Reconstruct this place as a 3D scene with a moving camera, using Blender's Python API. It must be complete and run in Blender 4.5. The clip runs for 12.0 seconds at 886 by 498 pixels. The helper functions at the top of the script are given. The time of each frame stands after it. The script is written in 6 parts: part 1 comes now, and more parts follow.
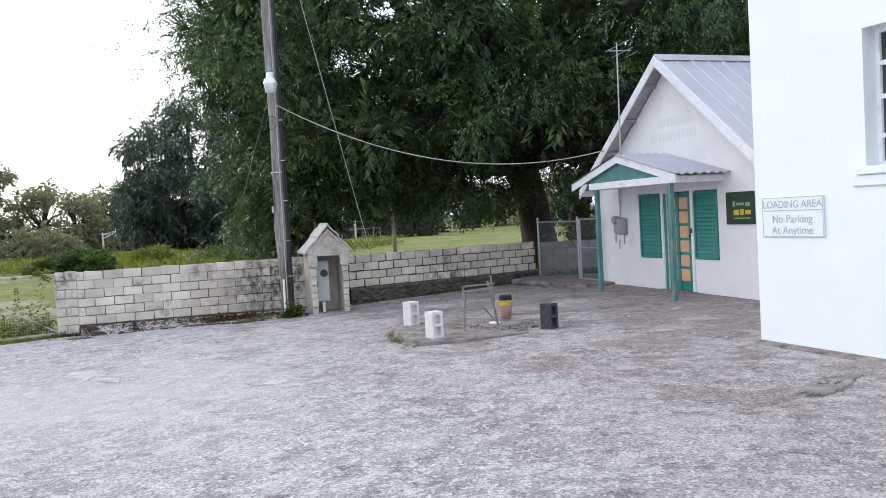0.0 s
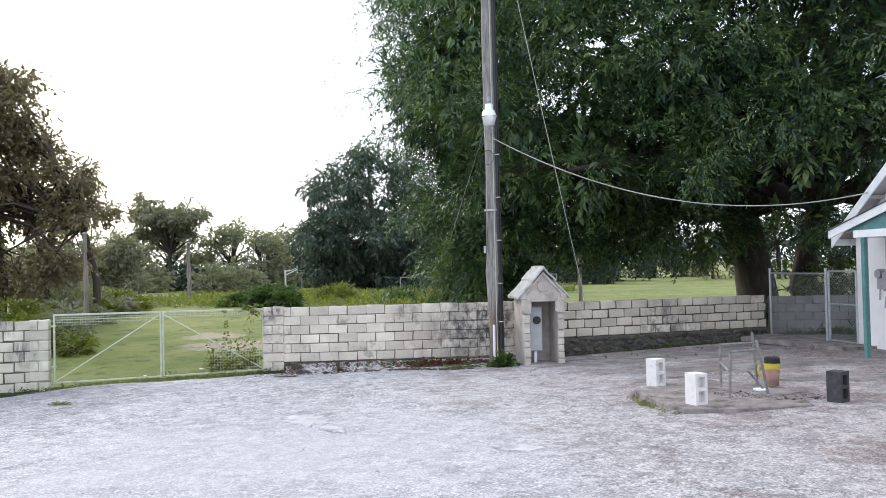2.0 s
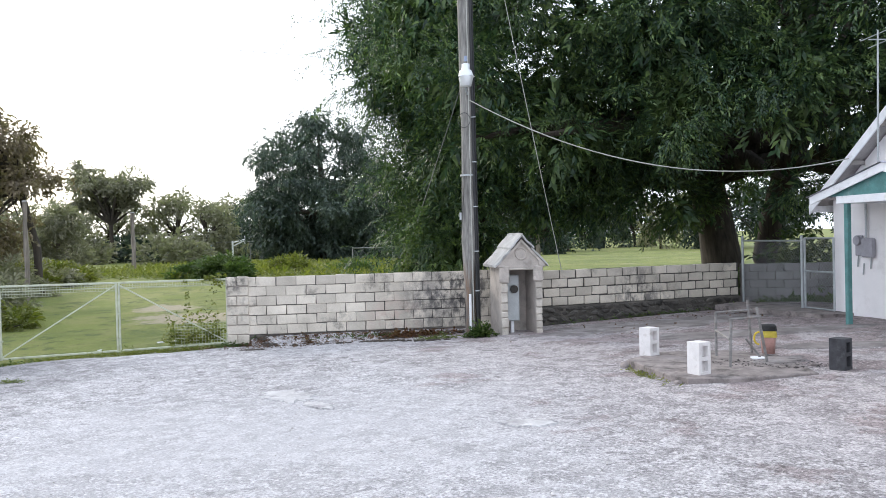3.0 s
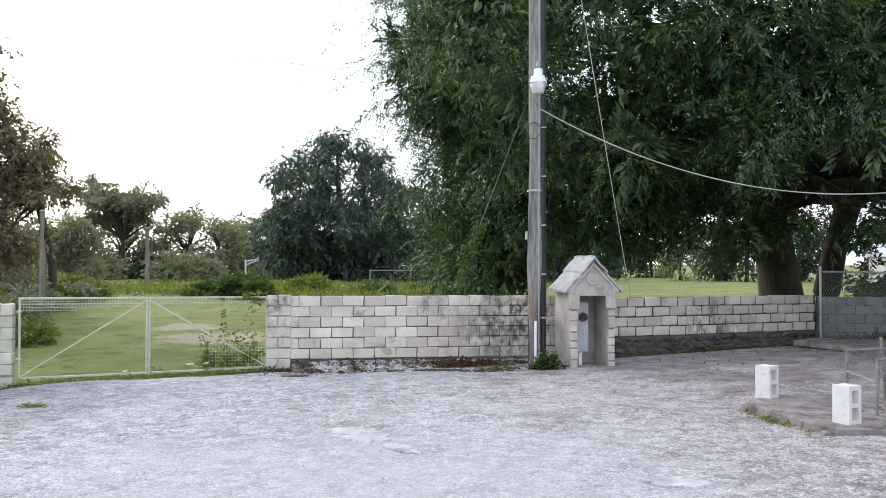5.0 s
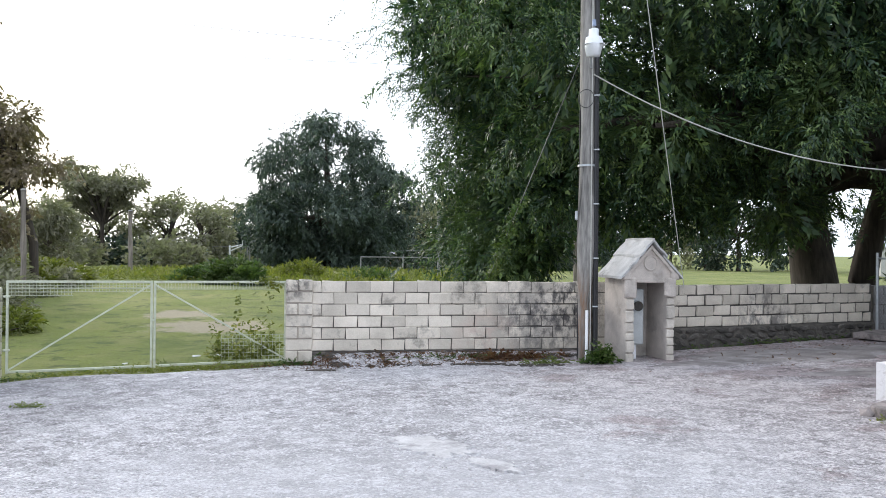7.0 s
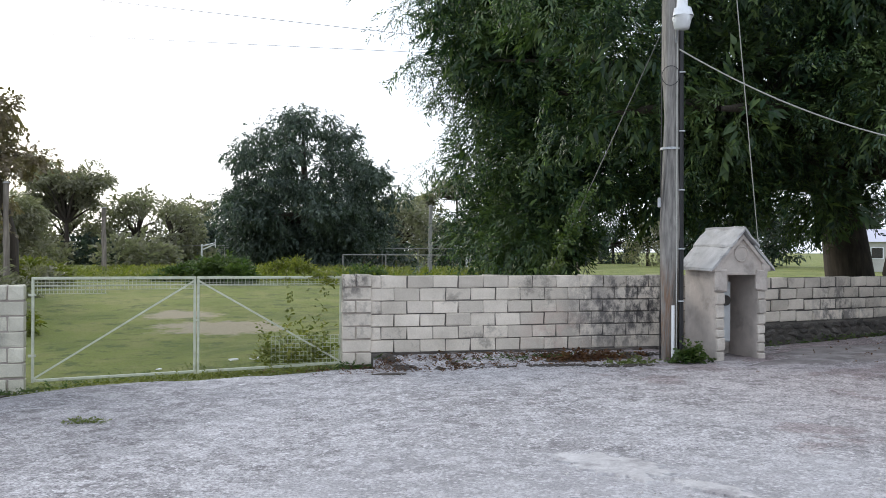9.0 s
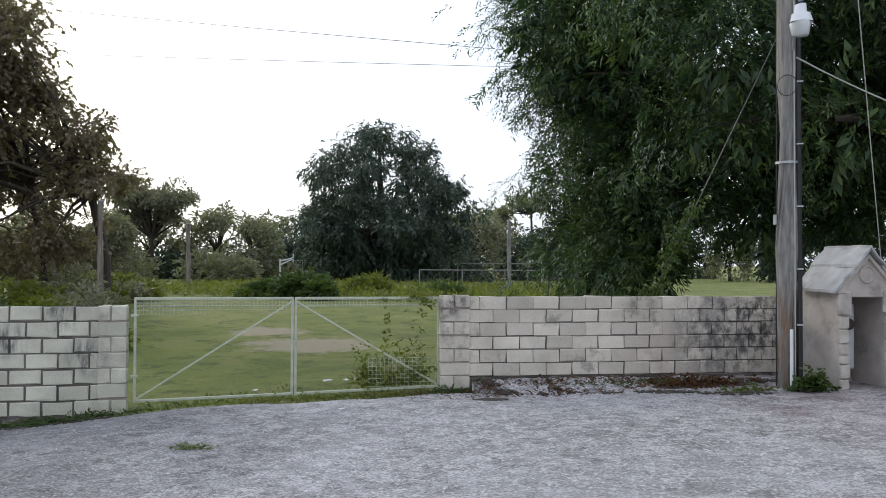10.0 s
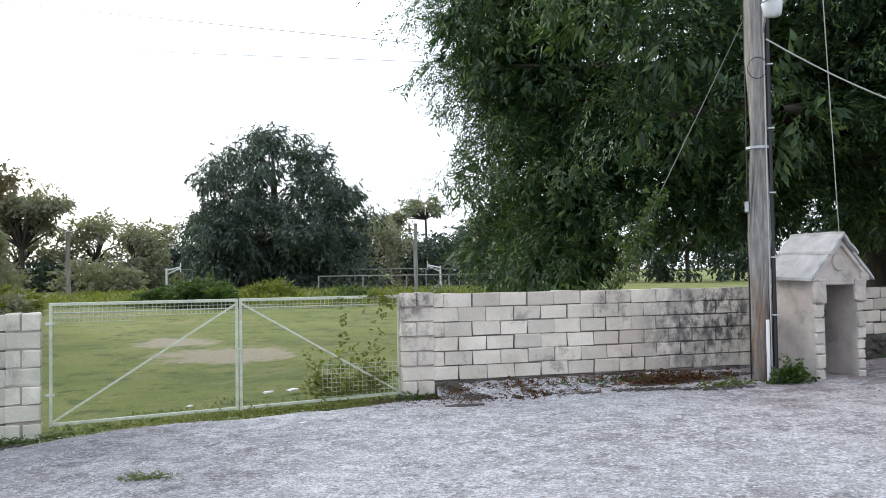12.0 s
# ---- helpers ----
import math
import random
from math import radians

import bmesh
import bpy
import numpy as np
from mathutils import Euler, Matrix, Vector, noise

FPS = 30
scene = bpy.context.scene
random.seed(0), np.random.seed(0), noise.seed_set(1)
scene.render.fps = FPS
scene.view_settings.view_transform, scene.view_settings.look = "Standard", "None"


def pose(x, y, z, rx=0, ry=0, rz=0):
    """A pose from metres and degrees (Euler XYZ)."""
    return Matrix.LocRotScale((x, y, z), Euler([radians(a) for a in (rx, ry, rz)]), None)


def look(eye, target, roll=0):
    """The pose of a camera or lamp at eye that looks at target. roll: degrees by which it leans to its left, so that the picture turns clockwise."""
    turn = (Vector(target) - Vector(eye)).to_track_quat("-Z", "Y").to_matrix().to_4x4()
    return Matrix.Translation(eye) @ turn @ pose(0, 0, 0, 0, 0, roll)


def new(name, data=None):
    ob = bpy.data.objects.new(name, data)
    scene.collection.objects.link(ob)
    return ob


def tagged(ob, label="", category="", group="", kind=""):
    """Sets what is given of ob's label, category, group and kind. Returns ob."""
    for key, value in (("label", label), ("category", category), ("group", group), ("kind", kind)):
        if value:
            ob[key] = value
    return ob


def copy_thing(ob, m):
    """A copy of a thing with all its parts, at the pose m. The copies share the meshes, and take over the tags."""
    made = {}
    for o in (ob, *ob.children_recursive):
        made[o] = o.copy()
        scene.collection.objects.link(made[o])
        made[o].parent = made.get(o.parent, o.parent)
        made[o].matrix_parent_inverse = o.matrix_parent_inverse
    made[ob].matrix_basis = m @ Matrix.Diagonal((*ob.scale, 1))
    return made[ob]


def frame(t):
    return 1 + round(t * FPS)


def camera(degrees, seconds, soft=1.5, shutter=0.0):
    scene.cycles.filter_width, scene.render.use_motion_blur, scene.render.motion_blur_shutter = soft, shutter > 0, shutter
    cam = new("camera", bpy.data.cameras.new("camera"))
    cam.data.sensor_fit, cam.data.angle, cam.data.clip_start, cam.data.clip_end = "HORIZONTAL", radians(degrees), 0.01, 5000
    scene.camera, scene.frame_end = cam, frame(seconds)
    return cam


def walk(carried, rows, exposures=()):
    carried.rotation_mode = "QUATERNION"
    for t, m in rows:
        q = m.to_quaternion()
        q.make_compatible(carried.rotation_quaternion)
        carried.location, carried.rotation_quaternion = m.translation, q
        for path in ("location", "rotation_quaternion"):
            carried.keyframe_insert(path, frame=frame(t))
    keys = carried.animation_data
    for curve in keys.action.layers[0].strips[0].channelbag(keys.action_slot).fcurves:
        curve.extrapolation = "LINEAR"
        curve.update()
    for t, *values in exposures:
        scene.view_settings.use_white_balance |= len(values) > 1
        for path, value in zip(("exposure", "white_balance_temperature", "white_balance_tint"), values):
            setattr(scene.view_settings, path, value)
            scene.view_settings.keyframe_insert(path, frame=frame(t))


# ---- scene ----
cam = camera(56.9, 12.0, soft=0.9)
PATH = [
    (0, (0.478, 0.005, 1.854), (-0.004, 1.944, 1.77), -3.2),
    (0.5, (0.079, 0.359, 1.848), (-0.551, 2.258, 1.852), -1.4),
    (1, (-0.336, 0.617, 1.842), (-1.082, 2.472, 1.868), 0.7),
    (1.5, (-0.733, 0.73, 1.843), (-1.431, 2.604, 1.798), -2.3),
    (2, (-1.161, 1.026, 1.833), (-2.007, 2.838, 1.877), -1.3),
    (2.5, (-1.57, 1.154, 1.788), (-2.375, 2.984, 1.8), -1.6),
    (2.7, (-1.735, 1.25, 1.778), (-2.479, 3.106, 1.748), -0.8),
    (4.3, (-3.054, 2.019, 1.693), (-3.742, 3.897, 1.673), -2.8),
    (4.5, (-3.22, 2.112, 1.68), (-3.991, 3.958, 1.699), -1.6),
    (5, (-3.513, 2.38, 1.665), (-4.25, 4.239, 1.699), 0.2),
    (5.5, (-3.851, 2.577, 1.612), (-4.441, 4.487, 1.561), -0.1),
    (6, (-4.202, 2.931, 1.578), (-4.775, 4.847, 1.547), 0.8),
    (6.5, (-4.598, 3.18, 1.532), (-5.191, 5.088, 1.462), 2.1),
    (7, (-5.049, 3.438, 1.551), (-5.737, 5.316, 1.557), 0.6),
    (7.2, (-5.255, 3.496, 1.538), (-5.985, 5.357, 1.544), 0.4),
    (8.8, (-6.889, 3.956, 1.431), (-7.555, 5.842, 1.445), 1.7),
    (9, (-7.094, 4.014, 1.418), (-7.689, 5.923, 1.422), 0.3),
    (9.5, (-7.318, 4.062, 1.411), (-8.087, 5.908, 1.393), 0.8),
    (10, (-7.636, 4.233, 1.509), (-8.393, 6.084, 1.546), 0.3),
    (10.5, (-7.967, 4.313, 1.517), (-8.605, 6.209, 1.509), 2.9),
    (11, (-8.389, 4.345, 1.482), (-8.774, 6.301, 1.322), 2.1),
    (11.5, (-8.668, 4.67, 1.363), (-9.01, 6.637, 1.246), 0.7),
    (12, (-8.999, 4.883, 1.336), (-9.49, 6.821, 1.39), -0.8),
]
EXPOSURE = [(0, 0.3), (0.5, 0.53), (1, 0.74), (1.5, 0.6), (2, 0.53), (2.5, 0.5), (4.5, 0.5), (5, 0.43), (5.5, 0.6), (6, 0.65), (6.5, 0.63), (7, 0.46), (9, 0.07), (9.5, 0.31), (10, -0.26), (10.5, -0.3), (11, 0.37), (11.5, 0.40), (12, 0.34)]
walk(cam, [(t, look(eye, target, roll)) for t, eye, target, roll in PATH],
     [(t, stops, 6050, 9) for t, stops in EXPOSURE])

# ---- daylight: bright hazy evening, low veiled sun beyond the field ----
SUN_AZ, SUN_EL = radians(62), radians(24)      # azimuth to the left of +y, height
world = bpy.data.worlds.new("world")
scene.world = world
world.use_nodes = True
wn, wl = world.node_tree.nodes, world.node_tree.links
sky = wn.new("ShaderNodeTexSky")
sky.sky_type, sky.sun_disc = "NISHITA", False
sky.sun_elevation, sky.sun_rotation = SUN_EL, -SUN_AZ
sky.air_density, sky.dust_density, sky.ozone_density = 1.0, 4.0, 1.0
haze = wn.new("ShaderNodeMixRGB")               # thin white cloud over the blue
haze.inputs["Fac"].default_value = 0.72
haze.inputs["Color2"].default_value = (9.6, 9.9, 10.6, 1)
wl.new(sky.outputs["Color"], haze.inputs["Color1"])
wl.new(haze.outputs["Color"], wn["Background"].inputs["Color"])
wn["Background"].inputs["Strength"].default_value = 0.15
sun_data = bpy.data.lights.new("sun", "SUN")
sun_data.energy, sun_data.angle, sun_data.color = 1.0, radians(14), (1.0, 0.9, 0.76)
sun = new("sun", sun_data)
sun.matrix_world = look((-40 * math.sin(SUN_AZ), 40 * math.cos(SUN_AZ), 40 * math.tan(SUN_EL)), (0, 0, 0))

# ---- materials ----
def material(name, rough=0.8, metal=0.0):
    m = bpy.data.materials.new(name)
    m.use_nodes = True
    b = m.node_tree.nodes["Principled BSDF"]
    b.inputs["Roughness"].default_value, b.inputs["Metallic"].default_value = rough, metal
    return m, m.node_tree.nodes, m.node_tree.links, b


def noise_node(n, l, vec, scale, detail=6.0, rough=0.6):
    t = n.new("ShaderNodeTexNoise")
    t.inputs["Scale"].default_value, t.inputs["Detail"].default_value, t.inputs["Roughness"].default_value = scale, detail, rough
    l.new(vec, t.inputs["Vector"])
    return t.outputs["Fac"]


def ramp(n, l, fac, stops):
    r = n.new("ShaderNodeValToRGB")
    e = r.color_ramp.elements
    while len(e) < len(stops):
        e.new(0.5)
    for k, (p, c) in zip(e, stops):
        k.position, k.color = p, ((c, c, c, 1) if isinstance(c, (int, float)) else (*c, 1))
    l.new(fac, r.inputs["Fac"])
    return r.outputs["Color"]


def mix(n, l, fac, a, b, mode="MIX"):
    m = n.new("ShaderNodeMixRGB")
    m.blend_type = mode
    for key, v in (("Fac", fac), ("Color1", a), ("Color2", b)):
        if isinstance(v, (int, float)):
            m.inputs[key].default_value = v if key == "Fac" else (v, v, v, 1)
        elif isinstance(v, tuple):
            m.inputs[key].default_value = (*v, 1)
        else:
            l.new(v, m.inputs[key])
    return m.outputs["Color"]


def bump(n, l, b, height, strength, distance):
    k = n.new("ShaderNodeBump")
    k.inputs["Strength"].default_value, k.inputs["Distance"].default_value = strength, distance
    l.new(height, k.inputs["Height"])
    l.new(k.outputs["Normal"], b.inputs["Normal"])


def world_vec(n):
    g = n.new("ShaderNodeNewGeometry")
    return g.outputs["Position"]


def surface(name, base, vary=0.25, stain=(0.08, 0.075, 0.07), stain_amount=0.4, scale=3.0, grain=60.0, rough=0.85, metal=0.0,
            relief=0.4, depth=0.006, per_object=0.0, stain_at=0.55, per_island=0.0):
    """Weathered surface: base colour varied at two scales, stains of their own shape, grain in the relief."""
    m, n, l, b = material(name, rough, metal)
    v = world_vec(n)
    big, fine = noise_node(n, l, v, scale, 5), noise_node(n, l, v, grain, 4, 0.7)
    lo, hi = tuple(c * (1 - vary) for c in base), tuple(min(1, c * (1 + vary)) for c in base)
    col = ramp(n, l, big, [(0.3, lo), (0.7, hi)])
    col = mix(n, l, 0.35, col, ramp(n, l, fine, [(0.3, 0.35), (0.7, 0.75)]), "OVERLAY")
    if stain_amount:
        s = ramp(n, l, noise_node(n, l, v, scale * 0.6 + 0.7, 9, 0.72), [(stain_at, 0.0), (stain_at + 0.14, 1.0)])
        k = n.new("ShaderNodeMath")
        k.operation = "MULTIPLY"
        k.inputs[1].default_value = stain_amount
        l.new(s, k.inputs[0])
        col = mix(n, l, k.outputs[0], col, stain)
    if per_object or per_island:
        src = n.new("ShaderNodeObjectInfo").outputs["Random"] if per_object else n.new("ShaderNodeNewGeometry").outputs["Random Per Island"]
        a = per_object or per_island
        col = mix(n, l, 1.0, col, ramp(n, l, src, [(0.0, 1 - a), (1.0, 1 + a)]), "MULTIPLY")
    l.new(col, b.inputs["Base Color"])
    bump(n, l, b, mix(n, l, 0.5, big, fine), relief, depth)
    return m


def foliage(name, dark, mid, light, gloss=0.45, glow=0.42, sunlit=(0.48, 0.70)):
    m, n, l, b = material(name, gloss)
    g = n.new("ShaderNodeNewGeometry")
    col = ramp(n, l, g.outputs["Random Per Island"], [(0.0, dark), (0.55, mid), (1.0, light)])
    # lighter tone placed by noise, standing in for sunlit pads of leaves
    col = mix(n, l, ramp(n, l, noise_node(n, l, g.outputs["Position"], 0.55, 5), [(sunlit[0], 0.0), (sunlit[1], 0.6)]), col, light)
    # darker tone placed by noise, standing in for shade between the clumps
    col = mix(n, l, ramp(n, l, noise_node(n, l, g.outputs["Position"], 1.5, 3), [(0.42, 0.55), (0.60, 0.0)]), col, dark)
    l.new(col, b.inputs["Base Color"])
    t = n.new("ShaderNodeBsdfTranslucent")
    l.new(mix(n, l, 1.0, col, (1.12, 1.35, 0.74), "MULTIPLY"), t.inputs["Color"])
    s = n.new("ShaderNodeMixShader")
    s.inputs["Fac"].default_value = glow
    l.new(b.outputs[0], s.inputs[1])
    l.new(t.outputs[0], s.inputs[2])
    l.new(s.outputs[0], n["Material Output"].inputs["Surface"])
    return m


def yard_material():
    """Worn pale marl over old asphalt: grey aggregate, chalky patches, darker damp crust."""
    m, n, l, b = material("worn_marl_asphalt", 0.9)
    v = world_vec(n)
    patch, broad = noise_node(n, l, v, 0.42, 8, 0.62), noise_node(n, l, v, 0.11, 4, 0.5)
    grit, stones = noise_node(n, l, v, 38, 5, 0.75), n.new("ShaderNodeTexVoronoi")
    stones.inputs["Scale"].default_value = 55
    l.new(v, stones.inputs["Vector"])
    col = ramp(n, l, patch, [(0.30, (0.255, 0.24, 0.245)), (0.46, (0.345, 0.33, 0.335)), (0.60, (0.42, 0.405, 0.415)), (0.75, (0.50, 0.485, 0.495))])
    col = mix(n, l, ramp(n, l, broad, [(0.44, 0.0), (0.64, 0.4)]), col, (0.50, 0.49, 0.515))
    crust = ramp(n, l, noise_node(n, l, v, 1.5, 12, 0.78), [(0.49, 0.0), (0.58, 0.5)])
    col = mix(n, l, crust, col, (0.22, 0.205, 0.21))
    flake = ramp(n, l, noise_node(n, l, v, 5.5, 10, 0.78), [(0.50, 0.0), (0.55, 0.7)])
    col = mix(n, l, flake, col, (0.60, 0.585, 0.60))
    scab = ramp(n, l, noise_node(n, l, v, 2.3, 13, 0.77), [(0.545, 0.0), (0.565, 0.75)])
    col = mix(n, l, scab, col, (0.60, 0.58, 0.59))
    hollow = n.new("ShaderNodeVectorMath")
    hollow.operation = "ADD"
    hollow.inputs[1].default_value = (31.0, 17.0, 0.0)
    l.new(v, hollow.inputs[0])
    worn = ramp(n, l, noise_node(n, l, hollow.outputs[0], 2.9, 13, 0.79), [(0.55, 0.0), (0.575, 0.7)])
    col = mix(n, l, worn, col, (0.17, 0.16, 0.16))
    pits = ramp(n, l, noise_node(n, l, v, 11.0, 9, 0.8), [(0.56, 0.0), (0.62, 0.75)])
    col = mix(n, l, pits, col, (0.15, 0.14, 0.14))
    chips = ramp(n, l, noise_node(n, l, v, 17.0, 4, 0.6), [(0.57, 0.0), (0.61, 0.8)])
    col = mix(n, l, chips, col, (0.68, 0.665, 0.67))
    chalk = ramp(n, l, noise_node(n, l, v, 0.8, 11, 0.72), [(0.60, 0.0), (0.65, 0.6)])
    col = mix(n, l, chalk, col, (0.62, 0.605, 0.605))
    col = mix(n, l, 0.76, col, ramp(n, l, grit, [(0.36, 0.12), (0.64, 0.9)]), "OVERLAY")
    col = mix(n, l, ramp(n, l, stones.outputs["Distance"], [(0.0, 0.45), (0.35, 0.0)]), col, (0.66, 0.64, 0.65))
    # dark gravel washed out beside the left wall
    scree = n.new("ShaderNodeVectorMath")
    scree.operation = "DISTANCE"
    scree.inputs[1].default_value = (-17.2, 10.0, -.6)
    l.new(v, scree.inputs[0])
    grade = n.new("ShaderNodeMath")
    grade.operation = "MULTIPLY_ADD"
    grade.inputs[1].default_value, grade.inputs[2].default_value = -0.12, 0.75
    l.new(scree.outputs["Value"], grade.inputs[0])
    wash = n.new("ShaderNodeMath")
    wash.operation = "ADD"
    l.new(grade.outputs[0], wash.inputs[0])
    l.new(noise_node(n, l, v, 0.9, 10, 0.72), wash.inputs[1])
    col = mix(n, l, ramp(n, l, wash.outputs[0], [(0.55, 0.0), (0.85, 0.85)]), col, mix(n, l, 1.0, col, (0.52, 0.52, 0.53), "MULTIPLY"))
    # smoother, chalkier marl spread over the middle of the yard
    mid = n.new("ShaderNodeVectorMath")
    mid.operation = "DISTANCE"
    mid.inputs[1].default_value = (-6.8, 8.5, -.2)
    l.new(v, mid.inputs[0])
    reach = n.new("ShaderNodeMath")
    reach.operation = "MULTIPLY_ADD"
    reach.inputs[1].default_value, reach.inputs[2].default_value = -0.14, 0.6
    l.new(mid.outputs["Value"], reach.inputs[0])
    spread = n.new("ShaderNodeMath")
    spread.operation = "ADD"
    l.new(reach.outputs[0], spread.inputs[0])
    l.new(noise_node(n, l, v, 0.5, 9, 0.68), spread.inputs[1])
    col = mix(n, l, ramp(n, l, spread.outputs[0], [(0.52, 0.0), (0.95, 0.5)]), col, (0.56, 0.55, 0.565))
    sep = n.new("ShaderNodeSeparateXYZ")
    l.new(v, sep.inputs[0])
    # browner, older asphalt towards the small house
    q = n.new("ShaderNodeMath")
    q.operation = "MULTIPLY_ADD"
    q.inputs[1].default_value, q.inputs[2].default_value = 0.09, 0.0
    l.new(sep.outputs["X"], q.inputs[0])
    side = n.new("ShaderNodeMath")
    side.operation = "MULTIPLY_ADD"
    side.inputs[1].default_value = 0.075
    l.new(sep.outputs["Y"], side.inputs[0])
    l.new(q.outputs[0], side.inputs[2])
    edge = mix(n, l, 0.55, side.outputs[0], ramp(n, l, noise_node(n, l, v, 0.7, 8, 0.68), [(0.25, 0.0), (0.75, 2.0)]))
    col = mix(n, l, ramp(n, l, edge, [(0.90, 0.0), (1.02, 0.9)]), col, mix(n, l, 1.0, col, (0.72, 0.655, 0.645), "MULTIPLY"))
    col = mix(n, l, ramp(n, l, side.outputs[0], [(0.26, 0.0), (0.70, 0.9)]), col, mix(n, l, 1.0, col, (0.86, 0.80, 0.785), "MULTIPLY"))
    col = mix(n, l, 1.0, col, (0.97, 0.97, 0.975), "MULTIPLY")
    l.new(col, b.inputs["Base Color"])
    bump(n, l, b, mix(n, l, 0.5, grit, mix(n, l, 0.5, stones.outputs["Distance"], mix(n, l, 0.5, mix(n, l, 0.5, flake, scab), crust))), 1.0, 0.03)
    return m


def grass_material():
    m, n, l, b = material("mown_grass", 0.95)
    v = world_vec(n)
    col = ramp(n, l, noise_node(n, l, v, 0.22, 6, 0.6), [(0.3, (0.10, 0.132, 0.022)), (0.55, (0.178, 0.205, 0.04)), (0.72, (0.25, 0.245, 0.085))])
    col = mix(n, l, ramp(n, l, noise_node(n, l, v, 0.16, 7, 0.62), [(0.60, 0.0), (0.68, 0.7)]), col, (0.34, 0.30, 0.18))
    tufts = noise_node(n, l, v, 0.75, 10, 0.78)
    col = mix(n, l, ramp(n, l, tufts, [(0.48, 0.0), (0.58, 0.6)]), col, (0.225, 0.22, 0.07))
    col = mix(n, l, ramp(n, l, noise_node(n, l, v, 1.3, 10, 0.8), [(0.53, 0.0), (0.58, 0.75)]), col, (0.07, 0.095, 0.022))
    # trodden bare earth beyond the gate
    for centre, size in (((-18.8, 22.4, -.4), 2.5), ((-21.6, 24.6, -.35), 1.9)):
        d = n.new("ShaderNodeVectorMath")
        d.operation = "DISTANCE"
        d.inputs[1].default_value = centre
        l.new(v, d.inputs[0])
        k = n.new("ShaderNodeMath")
        k.operation = "MULTIPLY_ADD"
        k.inputs[1].default_value, k.inputs[2].default_value = -0.5 / size, 0.5
        l.new(d.outputs["Value"], k.inputs[0])
        worn = n.new("ShaderNodeMath")
        worn.operation = "ADD"
        l.new(k.outputs[0], worn.inputs[0])
        l.new(noise_node(n, l, v, 0.8, 10, 0.78), worn.inputs[1])
        col = mix(n, l, ramp(n, l, worn.outputs[0], [(0.66, 0.0), (0.78, 0.8)]), col, (0.37, 0.31, 0.23))
    col = mix(n, l, 0.6, col, ramp(n, l, noise_node(n, l, v, 22, 5, 0.75), [(0.3, 0.25), (0.7, 0.8)]), "OVERLAY")
    l.new(col, b.inputs["Base Color"])
    bump(n, l, b, noise_node(n, l, v, 30, 5, 0.8), 0.8, 0.05)
    return m


def bark(name, dark, light, stretch=6.0):
    m, n, l, b = material(name, 0.9)
    mp = n.new("ShaderNodeMapping")
    mp.inputs["Scale"].default_value = (stretch * 3, stretch * 3, stretch * 0.3)
    l.new(world_vec(n), mp.inputs["Vector"])
    f = noise_node(n, l, mp.outputs["Vector"], 1.6, 8, 0.65)
    col = ramp(n, l, f, [(0.3, dark), (0.7, light)])
    col = mix(n, l, 0.4, col, ramp(n, l, noise_node(n, l, world_vec(n), 1.1, 4), [(0.3, 0.25), (0.7, 0.75)]), "OVERLAY")
    l.new(col, b.inputs["Base Color"])
    bump(n, l, b, f, 0.8, 0.02)
    return m


YARD, GRASS = yard_material(), grass_material()
BLOCK = surface("grey_concrete_block", (0.59, 0.53, 0.45), 0.18, (0.07, 0.066, 0.06), 0.75, 2.0, 60, 0.95, relief=0.6, depth=0.008, per_object=0.15, stain_at=0.575)


def add_mould(m, centre, radius, tint=(.045, .043, .045), amount=.92, lean=(4.4, 4.4, 2.9)):
    """Black mould, or another stain, in ragged runs round a damp place."""
    n, l = m.node_tree.nodes, m.node_tree.links
    b = n["Principled BSDF"]
    old = b.inputs["Base Color"].links[0].from_socket
    v = world_vec(n)
    d = n.new("ShaderNodeVectorMath")
    d.operation = "DISTANCE"
    d.inputs[1].default_value = centre
    l.new(v, d.inputs[0])
    near = ramp(n, l, d.outputs["Value"], [(radius * .35, 1.0), (min(1.0, radius), 0.0)])
    mp = n.new("ShaderNodeMapping")
    mp.inputs["Scale"].default_value = lean
    l.new(v, mp.inputs["Vector"])
    runs = ramp(n, l, noise_node(n, l, mp.outputs["Vector"], 1.5, 9, .72), [(.44, 0.0), (.58, amount)])
    l.new(mix(n, l, mix(n, l, 1.0, near, runs, "MULTIPLY"), old, tint), b.inputs["Base Color"])


add_mould(BLOCK, (-8.6, 17.65, .3), 1.0, (.30, .275, .25), .8, (1.6, 1.6, 1.6))
add_mould(BLOCK, (-8.45, 17.75, .5), 1.0, (.10, .095, .095), .85)
add_mould(BLOCK, (-7.9, 18.05, .55), .9, (.07, .066, .066), .9)
add_mould(BLOCK, (-9.3, 17.2, -.05), .7, (.50, .36, .31), .6, (2, 2, 2))
add_mould(BLOCK, (-12.15, 15.5, 1.02), .42)
add_mould(BLOCK, (-4.6, 20.6, .3), .9, (.10, .095, .095), .8)
PALE_BLOCK = surface("pale_greenish_block", (0.55, 0.525, 0.43), 0.18, (0.17, 0.16, 0.145), 0.65, 2.2, 60, 0.95, relief=0.6, depth=0.008, per_object=0.12, stain_at=0.6)
for spot, size in (((-16.45, 12.85, .2), .34), ((-16.75, 12.6, .8), .3), ((-17.3, 12.3, .45), .3), ((-18.3, 11.6, .75), .35)):
    add_mould(PALE_BLOCK, spot, size, (.08, .08, .085), .85, (5, 5, 1.2))
